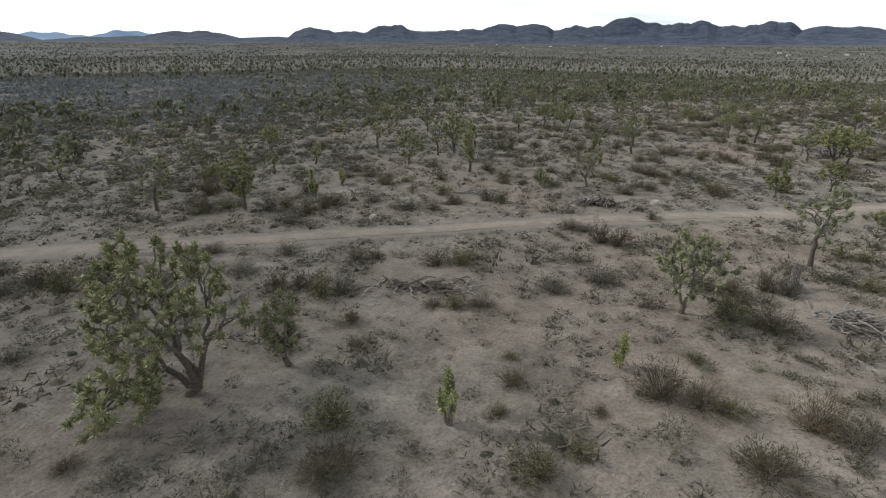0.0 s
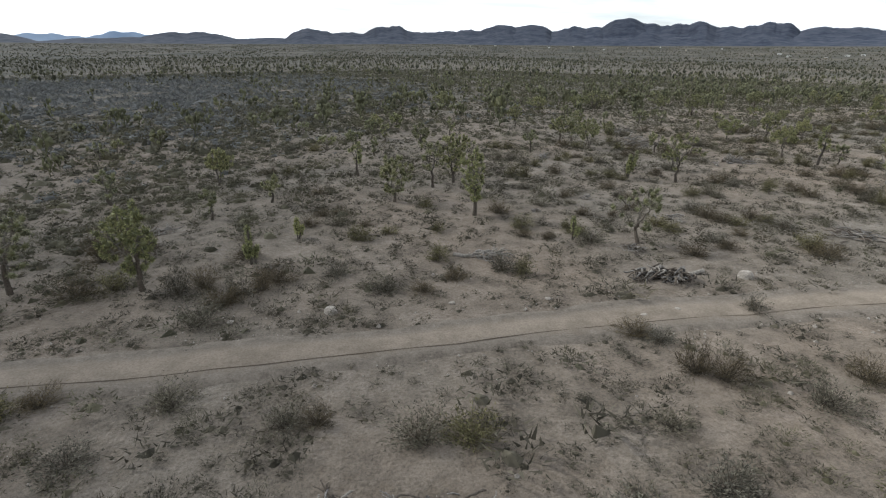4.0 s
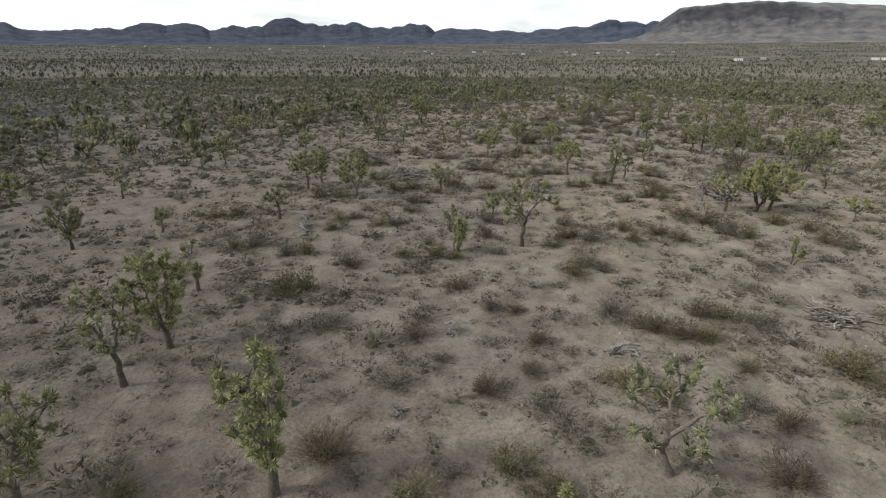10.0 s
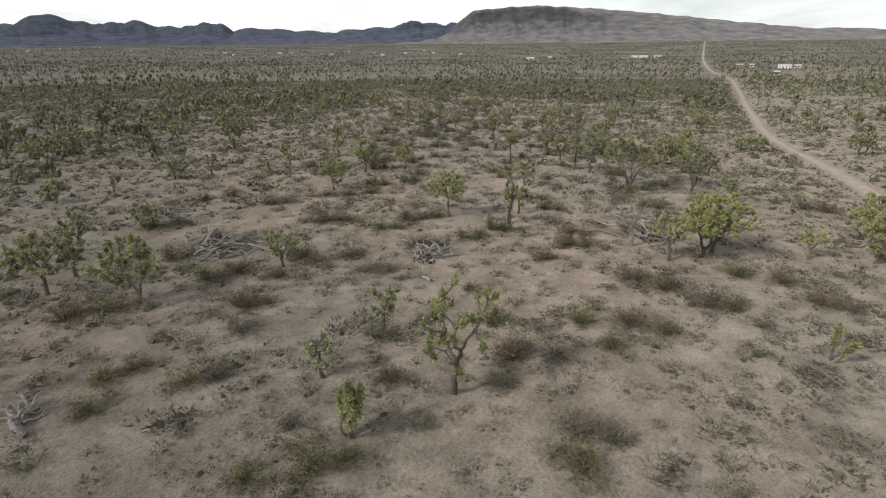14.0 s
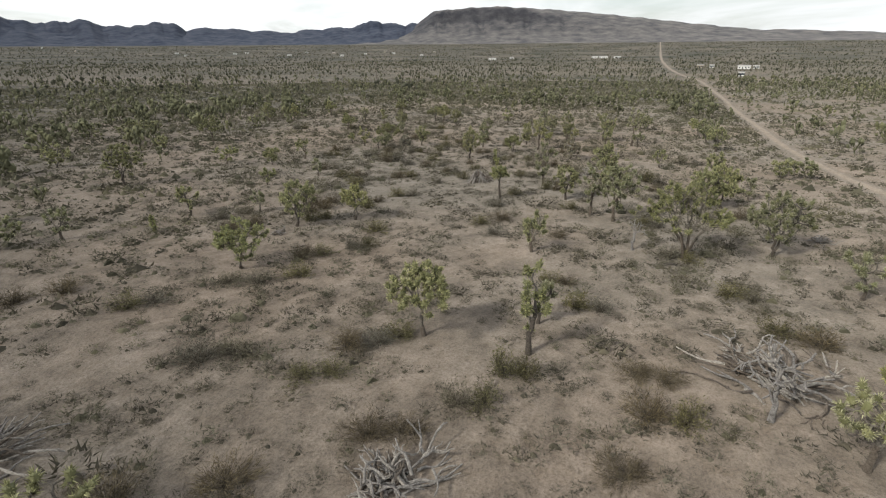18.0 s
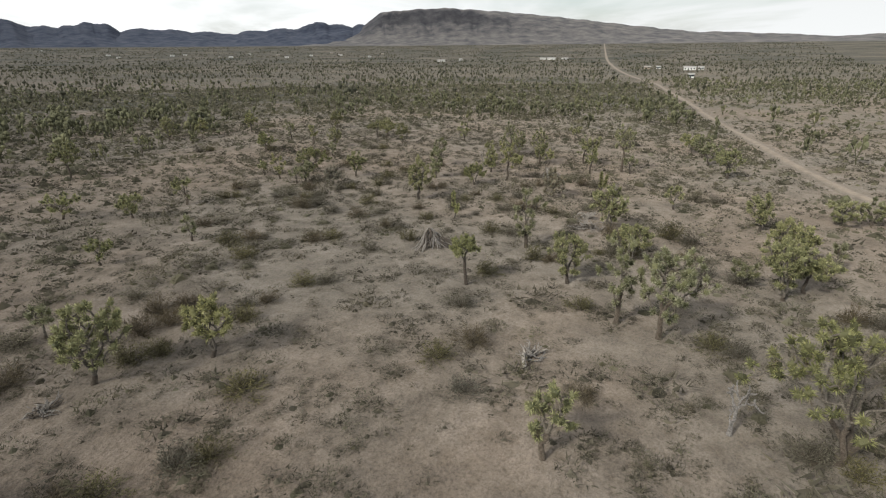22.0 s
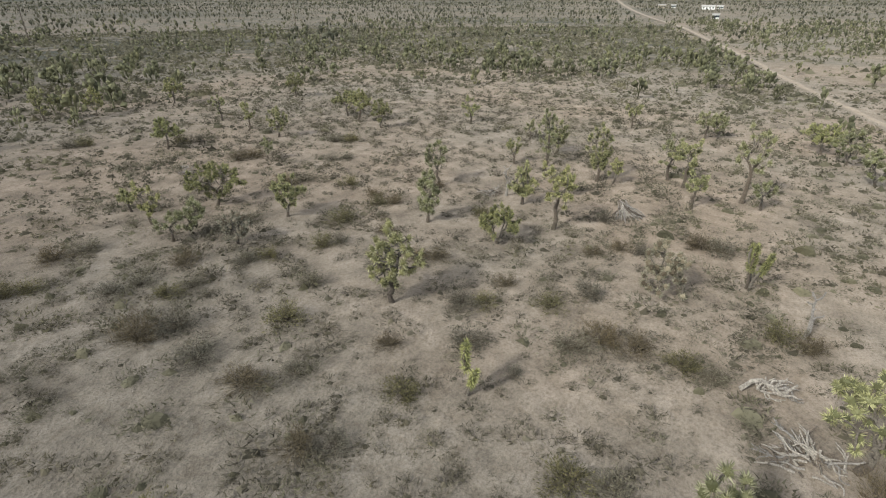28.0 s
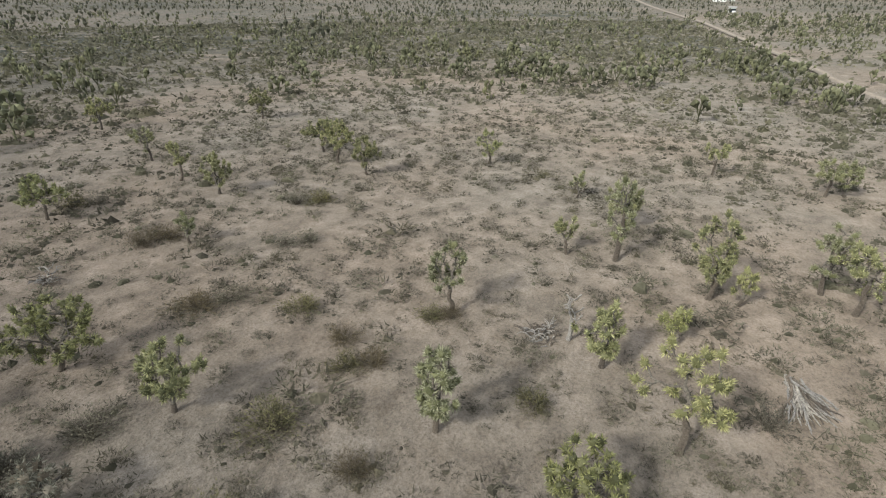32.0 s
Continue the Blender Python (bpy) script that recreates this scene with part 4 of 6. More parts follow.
        droop = math.asin(min(0.95, (at[2] - 0.05) / s)) + 0.1 if style == "f" else r.uniform(-0.12, 0.22)
        b.location, b.rotation_euler, b.scale = at, (r.uniform(-0.5, 0.5), droop, yaw), (s, s * min(k, 1.6), s * min(k, 1.6))


def stone_mesh(seed):
    rng = np.random.default_rng(seed)
    bm = bmesh.new()
    bmesh.ops.create_icosphere(bm, subdivisions=2, radius=0.5)
    ph = rng.uniform(0, 6.28, 6)
    for v in bm.verts:
        c = v.co
        k = 1 + 0.16 * math.sin(5 * c.x + ph[0]) + 0.14 * math.sin(6 * c.y + ph[1]) + 0.12 * math.sin(9 * c.z + ph[2])
        v.co = Vector((c.x * k, c.y * k * 0.8, c.z * k * 0.55))
    me = bpy.data.meshes.new("stone")
    bm.to_mesh(me)
    bm.free()
    me.materials.append(STONE)
    return me


STONES = [stone_mesh(80 + i) for i in range(4)]


def stone(x, y, w):
    ob = tagged(new("stone", STONES[dead_rng.randrange(4)]), "pale weathered stone half sunk in sand", "stone", "stones by the track")
    ob.location, ob.scale, ob.rotation_euler = (x, y, gz(x, y) + 0.12 * w), (w, w, w), (0, 0, dead_rng.uniform(0, 6.28))


# ---- the plants and dead wood of the near plain ----
joshua(78.2, 94.8, 2.4, 1.4, "y")
joshua(91.1, 99.2, 2.3, 2.8, "d")
joshua(0.2, 13.9, 2.0, 0.9, "y")
joshua(18.0, 64.2, 2.2, 1.2, "y")
joshua(91.7, 104.3, 3.6, 1.8, "d")
joshua(41.9, 72.9, 4.4, 1.5, "s")
joshua(94.8, 97.0, 4.3, 3.5, "s")
joshua(2.6, 50.7, 4.9, 2.0, "d")
joshua(-8.4, 15.2, 6.1, 4.7, "d", (-1.7, -1.9))
joshua(22.1, 63.1, 4.5, 3.6, "s")
joshua(-5.6, 17.0, 3.1, 1.6, "d")
joshua(40.8, 77.7, 3.8, 3.6, "d")
joshua(53.1, 93.5, 2.9, 2.5, "d")
joshua(6.7, 17.3, 1.3, 1.4, "y")
joshua(88.0, 112.7, 2.8, 2.5, "d")
joshua(82.2, 100.7, 4.2, 2.8, "d")
joshua(25.9, 78.7, 2.4, 2.3, "s")
joshua(64.6, 76.5, 4.6, 3.4, "d")
joshua(74.1, 86.8, 4.4, 2.6, "s")
joshua(97.9, 100.3, 3.2, 1.8, "d")
joshua(65.2, 78.6, 4.5, 2.2, "s")
joshua(-3.4, 54.4, 3.7, 3.2, "d")
joshua(99.1, 102.0, 2.5, 1.5, "n")
joshua(58.4, 73.2, 2.2, 1.8, "n")
joshua(-14.3, 37.7, 4.4, 2.8, "d")
joshua(58.5, 70.0, 5.3, 5.7, "d")
joshua(98.5, 107.3, 3.5, 2.6, "s")
joshua(89.4, 89.9, 2.9, 2.6, "w")
joshua(101.0, 98.0, 1.8, 1.6, "s")
joshua(-10.2, 41.3, 2.2, 1.1, "y")
joshua(65.9, 87.4, 3.0, 1.9, "u")
joshua(41.5, 61.1, 3.0, 3.2, "s")
joshua(-12.7, 53.7, 2.3, 1.4, "s")
joshua(87.4, 118.6, 3.0, 4.1, "d")
joshua(10.7, 21.6, 3.9, 3.3, "d")
joshua(42.5, 63.8, 3.2, 3.1, "n")
joshua(69.1, 82.3, 3.2, 2.5, "d")
joshua(81.8, 115.8, 1.8, 1.7, "s")
joshua(83.0, 115.6, 2.3, 1.7, "d")
joshua(-0.5, 58.7, 4.1, 2.0, "s")
joshua(92.2, 86.1, 2.5, 2.3, "y")
joshua(33.5, 52.2, 1.7, 2.0, "y")
joshua(27.4, 43.2, 2.5, 2.3, "d")
joshua(8.4, 45.5, 1.5, 1.0, "y")
joshua(-8.7, 45.6, 1.4, 1.0, "y")
joshua(49.3, 96.0, 3.7, 3.3, "d")
joshua(44.9, 59.4, 4.1, 4.2, "d")
joshua(1.3, 60.8, 4.4, 2.9, "d")
joshua(105.6, 95.8, 2.0, 1.2, "s")
joshua(105.7, 97.1, 4.6, 2.1, "d")
joshua(12.4, 45.3, 3.4, 3.2, "s")
joshua(83.3, 112.1, 2.1, 1.9, "w")
joshua(83.0, 119.5, 2.9, 1.6, "s")
joshua(72.7, 71.2, 3.8, 2.9, "d")
joshua(73.6, 73.1, 1.6, 2.3, "s")
joshua(41.3, 91.9, 3.4, 3.6, "d")
joshua(107.1, 104.6, 2.4, 1.6, "s")
joshua(19.6, 67.6, 2.0, 1.1, "s")
joshua(107.8, 102.0, 5.2, 2.3, "s")
joshua(53.9, 78.5, 3.0, 2.0, "s")
joshua(-7.5, 63.2, 3.2, 1.3, "s")
joshua(103.0, 89.9, 2.8, 1.7, "s")
joshua(109.0, 92.3, 3.7, 3.1, "s")
joshua(50.3, 101.7, 1.8, 1.1, "s")
joshua(34.0, 46.1, 2.8, 2.5, "d")
joshua(3.3, 66.2, 2.8, 0.9, "s")
joshua(-15.7, 49.7, 2.2, 1.4, "s")
joshua(23.9, 68.5, 2.2, 1.6, "s")
joshua(97.6, 124.2, 2.0, 1.1, "s")
joshua(88.4, 83.8, 2.5, 0.9, "n")
joshua(105.8, 86.9, 5.6, 2.6, "s")
joshua(10.6, 76.5, 2.6, 2.2, "s")
joshua(15.8, 85.2, 3.5, 3.7, "d")
joshua(-20.6, 37.5, 4.0, 3.4, "s")
joshua(57.3, 109.5, 1.9, 1.9, "s")
joshua(20.7, 28.1, 4.6, 3.3, "s")
joshua(90.1, 79.1, 2.2, 1.5, "s")
joshua(62.7, 65.3, 4.5, 4.4, "d")
joshua(63.5, 108.7, 2.0, 1.2, "s")
joshua(104.7, 85.7, 2.2, 2.1, "s")
joshua(70.1, 118.1, 2.7, 2.5, "s")
joshua(74.9, 79.8, 2.7, 3.3, "d")
joshua(57.1, 60.7, 2.7, 2.5, "s")
joshua(116.4, 106.7, 2.1, 1.3, "s")
joshua(-18.9, 44.3, 1.9, 2.1, "d")
joshua(47.1, 54.3, 1.9, 2.1, "s")
joshua(18.3, 80.3, 3.7, 3.4, "d")
joshua(42.3, 103.7, 1.3, 1.3, "y")
joshua(112.3, 102.6, 3.4, 2.2, "d")
joshua(-7.2, 73.5, 2.1, 1.3, "s")
joshua(19.6, 91.2, 2.7, 2.2, "s")
joshua(-24.7, 53.2, 2.8, 2.0, "s")
joshua(48.6, 51.0, 3.6, 3.5, "d")
joshua(104.1, 129.2, 3.1, 2.2, "d")
joshua(95.4, 134.8, 3.0, 3.1, "d")
joshua(78.1, 68.4, 2.1, 1.3, "s")
joshua(86.6, 72.4, 3.1, 2.2, "d")
joshua(43.1, 49.1, 3.0, 2.3, "s")
joshua(113.1, 122.8, 3.2, 2.3, "d")
joshua(24.2, 92.1, 2.1, 2.3, "d")
joshua(-2.1, 76.9, 3.3, 2.1, "d")
joshua(-19.1, 59.8, 3.2, 2.8, "d")
joshua(46.4, 105.5, 2.5, 2.3, "s")
joshua(3.0, 77.6, 1.9, 1.2, "s")
joshua(-13.1, 76.9, 1.8, 2.4, "s")
joshua(64.9, 118.1, 2.1, 2.4, "d")
joshua(104.8, 134.3, 3.1, 1.7, "s")
joshua(17.7, 86.8, 3.0, 1.7, "s")
joshua(114.4, 126.7, 3.8, 3.0, "d")
joshua(30.1, 34.7, 1.6, 3.0, "d")
joshua(-10.4, 78.9, 2.3, 2.5, "d")
joshua(125.5, 91.1, 2.8, 3.5, "s")
joshua(127.1, 98.7, 2.6, 2.3, "s")
joshua(83.6, 122.5, 1.7, 1.3, "s")
joshua(37.5, 106.8, 2.4, 1.8, "s")
joshua(34.2, 108.2, 2.5, 2.9, "d")
joshua(-6.9, 83.2, 2.3, 1.3, "s")
joshua(107.0, 140.9, 2.9, 2.2, "s")
joshua(53.1, 51.4, 3.6, 3.9, "d")
joshua(107.6, 91.0, 3.7, 3.4, "s")
joshua(126.1, 89.9, 2.6, 2.3, "d")
joshua(79.7, 70.9, 3.1, 3.4, "d")
joshua(91.5, 66.6, 2.2, 3.5, "d")
joshua(57.1, 44.0, 3.2, 3.0, "d")
joshua(1.4, 89.3, 2.6, 1.5, "s")
joshua(61.9, 122.8, 2.3, 3.6, "s")
joshua(23.0, 106.4, 2.2, 2.4, "d")
joshua(92.7, 64.5, 2.4, 2.4, "d")
joshua(80.8, 82.7, 3.8, 3.0, "d")
joshua(74.4, 70.1, 2.7, 3.0, "d")
joshua(-33.2, 46.2, 2.5, 1.8, "s")
joshua(-18.6, 88.3, 2.0, 1.8, "s")
joshua(124.4, 81.0, 2.9, 4.0, "d")
joshua(-6.2, 92.0, 2.6, 2.2, "d")
joshua(49.0, 121.1, 4.3, 4.0, "d")
joshua(114.9, 78.1, 3.0, 3.2, "d")
joshua(44.8, 73.8, 2.3, 1.9, "s")
joshua(-9.6, 94.2, 2.4, 2.6, "d")
joshua(116.5, 130.1, 3.1, 3.4, "d")
joshua(123.8, 145.2, 3.4, 2.8, "d")
joshua(-9.0, 86.2, 2.7, 2.1, "d")
joshua(-36.9, 75.7, 1.7, 2.1, "s")
joshua(111.5, 155.4, 3.4, 2.8, "d")
joshua(71.4, 139.8, 4.2, 3.6, "d")
joshua(11.9, 100.4, 3.5, 2.9, "d")
joshua(-36.5, 71.6, 2.0, 2.3, "s")
joshua(63.8, 139.9, 2.1, 2.3, "d")
joshua(85.9, 149.1, 2.5, 2.3, "s")
joshua(120.8, 115.6, 3.0, 2.3, "s")
joshua(43.3, 59.7, 4.2, 4.7, "d")
joshua(101.4, 156.0, 3.4, 2.7, "d")
joshua(96.7, 158.3, 3.8, 3.1, "d")
joshua(120.9, 79.4, 3.1, 3.2, "d")
joshua(19.1, 121.5, 3.2, 5.0, "d")
joshua(107.3, 75.6, 3.8, 3.4, "d")
joshua(32.4, 130.0, 4.1, 6.0, "d")
joshua(49.4, 137.6, 2.9, 3.5, "d")
joshua(10.8, 115.6, 3.3, 2.6, "d")
joshua(-0.5, 116.4, 3.3, 2.6, "s")
joshua(28.3, 126.9, 3.3, 4.1, "d")
joshua(97.9, 53.7, 2.6, 3.8, "d")
joshua(65.6, 150.9, 3.5, 5.8, "d")
joshua(-51.5, 99.9, 2.8, 3.0, "s")
shrub(0.6, 21.9, 1.21, 0.40)
shrub(1.7, 21.9, 1.09, 0.34)
shrub(-0.4, 22.0, 0.79, 0.52)
shrub(2.6, 11.6, 1.26, 0.97)
shrub(-3.2, 11.7, 1.73, 0.20)
shrub(10.1, 53.9, 0.83, 0.31)
shrub(4.0, 12.5, 1.01, 0.59)
shrub(-3.2, 46.7, 1.02, 0.24)
shrub(-5.6, 22.8, 1.22, 1.48)
shrub(-4.7, 23.2, 1.10, 1.25)
shrub(12.8, 51.6, 1.02, 0.23)
shrub(0.0, 47.2, 1.02, 0.72)
shrub(5.4, 46.2, 1.03, 0.49)
shrub(-3.3, 13.6, 1.55, 1.22)
shrub(15.0, 48.9, 1.46, 0.89)
shrub(15.4, 47.7, 1.32, 0.75)
shrub(30.3, 68.2, 1.05, 0.49)
shrub(6.9, 45.8, 1.05, 0.38)
shrub(-8.7, 11.4, 1.23, 0.20)
shrub(21.2, 57.5, 1.59, 0.74)
shrub(5.3, 24.0, 1.60, 0.76)
shrub(88.9, 105.6, 1.07, 0.79)
shrub(10.2, 56.1, 1.43, 0.84)
shrub(17.2, 63.4, 1.07, 0.38)
shrub(14.7, 65.1, 1.25, 0.20)
shrub(9.0, 11.7, 1.78, 0.70)
shrub(80.1, 93.6, 0.71, 0.56)
shrub(1.8, 14.3, 0.63, 0.46)
shrub(9.3, 45.1, 1.79, 0.69)
shrub(8.3, 33.7, 1.41, 0.55)
shrub(9.2, 33.0, 1.27, 0.46)
shrub(39.8, 73.1, 1.18, 1.43)
shrub(40.2, 72.2, 1.07, 1.21)
shrub(-4.8, 47.8, 0.91, 0.23)
shrub(86.5, 96.7, 1.09, 0.51)
shrub(-7.8, 23.5, 1.31, 1.36)
shrub(-6.8, 24.0, 1.18, 1.16)
shrub(74.6, 102.2, 1.65, 0.49)
shrub(76.1, 101.0, 1.10, 0.51)
shrub(58.0, 84.8, 1.47, 0.87)
shrub(5.6, 48.2, 1.66, 1.04)
shrub(-6.6, 47.9, 1.66, 0.55)
shrub(35.1, 79.6, 1.33, 0.35)
shrub(36.1, 78.9, 1.20, 0.30)
shrub(14.4, 53.1, 1.12, 0.53)
shrub(5.1, 14.5, 0.65, 0.28)
shrub(81.8, 105.2, 1.31, 0.99)
shrub(9.0, 46.4, 1.31, 0.71)
shrub(17.6, 45.7, 1.35, 0.65)
shrub(17.6, 44.5, 1.22, 0.55)
shrub(22.7, 58.4, 1.35, 1.16)
shrub(23.1, 57.3, 1.22, 0.98)
shrub(-10.4, 11.8, 0.75, 0.21)
shrub(79.3, 99.0, 1.14, 0.53)
shrub(19.9, 62.8, 1.14, 0.67)
shrub(81.1, 96.2, 1.52, 0.89)
shrub(-0.3, 26.9, 1.70, 1.22)
shrub(1.1, 26.9, 1.57, 1.03)
shrub(7.5, 59.2, 1.52, 0.65)
shrub(2.5, 15.9, 1.14, 0.20)
shrub(82.8, 92.3, 1.73, 0.81)
shrub(-8.5, 47.9, 1.35, 0.61)
shrub(-10.2, 34.2, 1.74, 1.38)
shrub(7.9, 25.1, 1.55, 1.17)
shrub(29.4, 73.5, 1.55, 0.92)
shrub(7.4, 15.3, 1.52, 1.39)
shrub(8.5, 14.7, 1.38, 1.18)
shrub(17.0, 66.1, 0.97, 0.77)
shrub(-0.7, 37.7, 1.17, 0.70)
shrub(86.8, 102.1, 1.40, 0.34)
shrub(87.4, 101.1, 1.26, 0.29)
shrub(43.0, 68.6, 1.40, 0.66)
shrub(43.1, 67.4, 1.26, 0.56)
shrub(8.7, 47.9, 1.37, 0.87)
shrub(89.2, 109.2, 1.76, 1.11)
shrub(-2.6, 37.8, 1.37, 0.63)
shrub(28.5, 74.5, 1.18, 0.56)
shrub(83.6, 88.0, 1.42, 0.64)
shrub(83.3, 86.9, 1.28, 0.54)
shrub(38.0, 79.8, 1.68, 0.78)
shrub(39.0, 78.8, 1.52, 0.67)
shrub(84.0, 91.3, 1.68, 1.02)
shrub(84.0, 89.9, 1.52, 0.87)
shrub(94.4, 101.8, 1.19, 0.85)
shrub(72.0, 85.5, 1.43, 1.22)
shrub(72.1, 84.3, 1.29, 1.03)
shrub(9.4, 14.6, 0.91, 0.20)
shrub(-4.7, 27.5, 1.19, 0.91)
shrub(-3.7, 27.7, 1.07, 0.77)
shrub(14.6, 56.5, 1.19, 0.63)
shrub(15.3, 55.7, 1.08, 0.53)
shrub(11.6, 13.7, 1.33, 1.61)
shrub(12.4, 13.0, 1.20, 1.37)
shrub(75.0, 105.1, 1.63, 0.39)
shrub(24.7, 77.7, 1.43, 0.38)
shrub(-9.7, 36.2, 1.64, 0.47)
shrub(-8.1, 50.2, 1.34, 0.71)
shrub(-7.1, 50.7, 1.21, 0.60)
shrub(4.4, 51.3, 1.65, 0.72)
shrub(40.1, 78.5, 1.45, 0.52)
shrub(2.6, 17.6, 0.62, 0.31)
shrub(37.0, 61.7, 1.70, 0.41)
shrub(36.9, 60.0, 1.70, 0.35)
shrub(0.9, 39.1, 1.04, 0.82)
shrub(77.5, 110.5, 1.36, 0.23)
shrub(78.7, 110.2, 1.23, 0.19)
shrub(33.5, 84.0, 1.64, 1.22)
shrub(34.7, 83.5, 1.48, 1.03)
shrub(21.0, 65.4, 1.26, 0.88)
shrub(19.8, 47.1, 1.05, 0.43)
shrub(23.7, 61.9, 1.26, 0.62)
shrub(83.8, 114.9, 1.70, 0.83)
shrub(85.9, 114.3, 1.70, 0.71)
shrub(-9.5, 37.3, 1.24, 1.47)
shrub(-8.5, 37.8, 1.12, 1.25)
shrub(78.7, 104.0, 1.69, 1.00)
shrub(19.5, 51.2, 1.52, 1.06)
shrub(19.9, 50.0, 1.38, 0.90)
shrub(83.9, 97.9, 1.39, 0.82)
shrub(84.4, 96.9, 1.25, 0.69)
shrub(-10.4, 26.0, 1.49, 0.45)
shrub(44.6, 90.1, 1.53, 1.04)
shrub(45.8, 89.6, 1.38, 0.89)
shrub(-3.3, 18.4, 0.75, 0.55)
shrub(7.4, 27.7, 1.07, 0.71)
shrub(92.9, 109.0, 1.25, 0.91)
shrub(93.6, 108.2, 1.13, 0.78)
shrub(68.2, 96.0, 0.86, 0.68)
shrub(-0.9, 52.7, 0.96, 0.61)
shrub(22.1, 80.5, 1.70, 0.76)
shrub(23.8, 80.2, 1.70, 0.65)
shrub(82.0, 109.9, 1.27, 0.93)
shrub(83.0, 109.4, 1.15, 0.79)
shrub(-5.3, 39.6, 1.51, 0.85)
shrub(47.7, 88.7, 1.27, 0.95)
shrub(48.6, 88.1, 1.15, 0.80)
shrub(3.5, 40.4, 1.28, 1.25)
shrub(4.6, 40.2, 1.15, 1.06)
shrub(85.6, 94.1, 1.31, 0.62)
shrub(29.8, 77.1, 1.74, 0.76)
shrub(-8.1, 38.9, 1.74, 1.06)
shrub(85.7, 107.9, 1.28, 0.94)
shrub(86.5, 107.2, 1.16, 0.80)
shrub(19.2, 53.3, 1.75, 1.05)
shrub(97.5, 94.5, 1.32, 0.92)
shrub(37.1, 67.3, 1.54, 0.85)
shrub(20.7, 49.4, 1.32, 0.66)
shrub(64.7, 74.2, 1.44, 0.88)
shrub(64.5, 73.0, 1.30, 0.75)
shrub(74.5, 108.2, 1.70, 1.48)
shrub(76.0, 107.6, 1.69, 1.26)
shrub(25.6, 62.5, 1.70, 1.04)
shrub(26.3, 61.1, 1.57, 0.88)
shrub(7.0, 63.6, 1.30, 1.55)
shrub(8.0, 63.3, 1.18, 1.32)
shrub(92.3, 93.8, 1.11, 0.43)
shrub(71.3, 94.8, 1.31, 0.97)
shrub(71.9, 93.8, 1.18, 0.82)
shrub(27.4, 79.1, 1.78, 0.51)
shrub(14.7, 59.4, 1.34, 0.81)
shrub(-12.4, 37.3, 1.46, 1.50)
shrub(-11.4, 38.0, 1.32, 1.27)
shrub(16.1, 71.2, 1.32, 0.45)
shrub(17.1, 70.7, 1.19, 0.38)
shrub(63.2, 86.2, 1.35, 1.07)
shrub(9.6, 17.7, 0.79, 0.31)
shrub(-8.8, 28.8, 1.59, 0.63)
shrub(34.0, 75.2, 1.49, 0.65)
shrub(34.8, 74.2, 1.35, 0.56)
shrub(75.3, 82.0, 0.91, 0.40)
shrub(10.5, 51.4, 1.37, 0.69)
shrub(-0.0, 41.8, 1.37, 1.08)
shrub(87.4, 92.6, 1.60, 0.58)
shrub(23.0, 44.9, 1.70, 1.31)
shrub(23.0, 43.3, 1.70, 1.11)
shrub(13.1, 72.5, 1.38, 0.69)
shrub(93.6, 92.6, 1.35, 0.40)
shrub(93.5, 91.5, 1.22, 0.34)
shrub(75.9, 81.1, 1.35, 1.61)
shrub(75.7, 79.9, 1.22, 1.37)
shrub(80.0, 112.6, 1.62, 0.44)
shrub(-3.9, 20.5, 0.93, 0.73)
shrub(56.2, 95.0, 1.39, 0.98)
shrub(94.5, 110.4, 1.39, 0.67)
shrub(65.9, 80.6, 1.39, 0.69)
shrub(7.7, 53.4, 1.40, 0.85)
shrub(62.8, 102.5, 1.63, 0.60)
shrub(58.2, 70.7, 1.38, 1.04)
shrub(58.0, 69.5, 1.24, 0.89)
shrub(87.7, 84.8, 1.38, 1.03)
shrub(87.3, 83.7, 1.24, 0.87)
shrub(14.8, 36.3, 1.18, 0.93)
shrub(56.1, 82.6, 1.42, 0.70)
shrub(67.7, 100.8, 1.55, 0.97)
shrub(68.8, 100.1, 1.40, 0.82)
shrub(76.0, 90.3, 1.56, 0.67)
shrub(76.4, 89.0, 1.41, 0.57)
shrub(47.6, 73.0, 1.40, 1.07)
shrub(47.9, 71.8, 1.27, 0.91)
shrub(57.9, 78.3, 1.19, 0.49)
shrub(97.6, 108.0, 1.25, 0.52)
shrub(98.1, 107.1, 1.13, 0.44)
shrub(23.2, 68.2, 1.44, 1.13)
shrub(28.7, 59.6, 1.20, 0.95)
shrub(37.1, 73.5, 1.26, 1.17)
shrub(37.6, 72.6, 1.14, 0.99)
shrub(9.6, 30.8, 1.27, 1.49)
shrub(10.5, 30.3, 1.15, 1.27)
shrub(-14.0, 28.0, 1.43, 0.86)
shrub(-13.1, 28.7, 1.29, 0.73)
shrub(52.9, 98.4, 1.59, 1.02)
shrub(54.2, 98.0, 1.44, 0.87)
shrub(14.3, 74.2, 1.28, 0.31)
shrub(15.3, 73.9, 1.15, 0.26)
shrub(40.4, 67.4, 1.44, 1.41)
shrub(40.7, 66.2, 1.30, 1.20)
shrub(23.9, 48.9, 1.72, 0.97)
shrub(57.5, 96.3, 1.28, 0.88)
shrub(58.4, 95.7, 1.16, 0.75)
shrub(13.2, 28.9, 1.48, 1.17)
shrub(-5.4, 55.8, 0.74, 0.53)
shrub(11.2, 65.2, 1.49, 1.06)
shrub(52.0, 90.4, 1.75, 0.98)
shrub(27.8, 65.0, 1.52, 1.08)
shrub(50.2, 64.1, 1.70, 0.92)
shrub(49.9, 62.4, 1.70, 0.78)
shrub(73.2, 98.3, 1.32, 0.60)
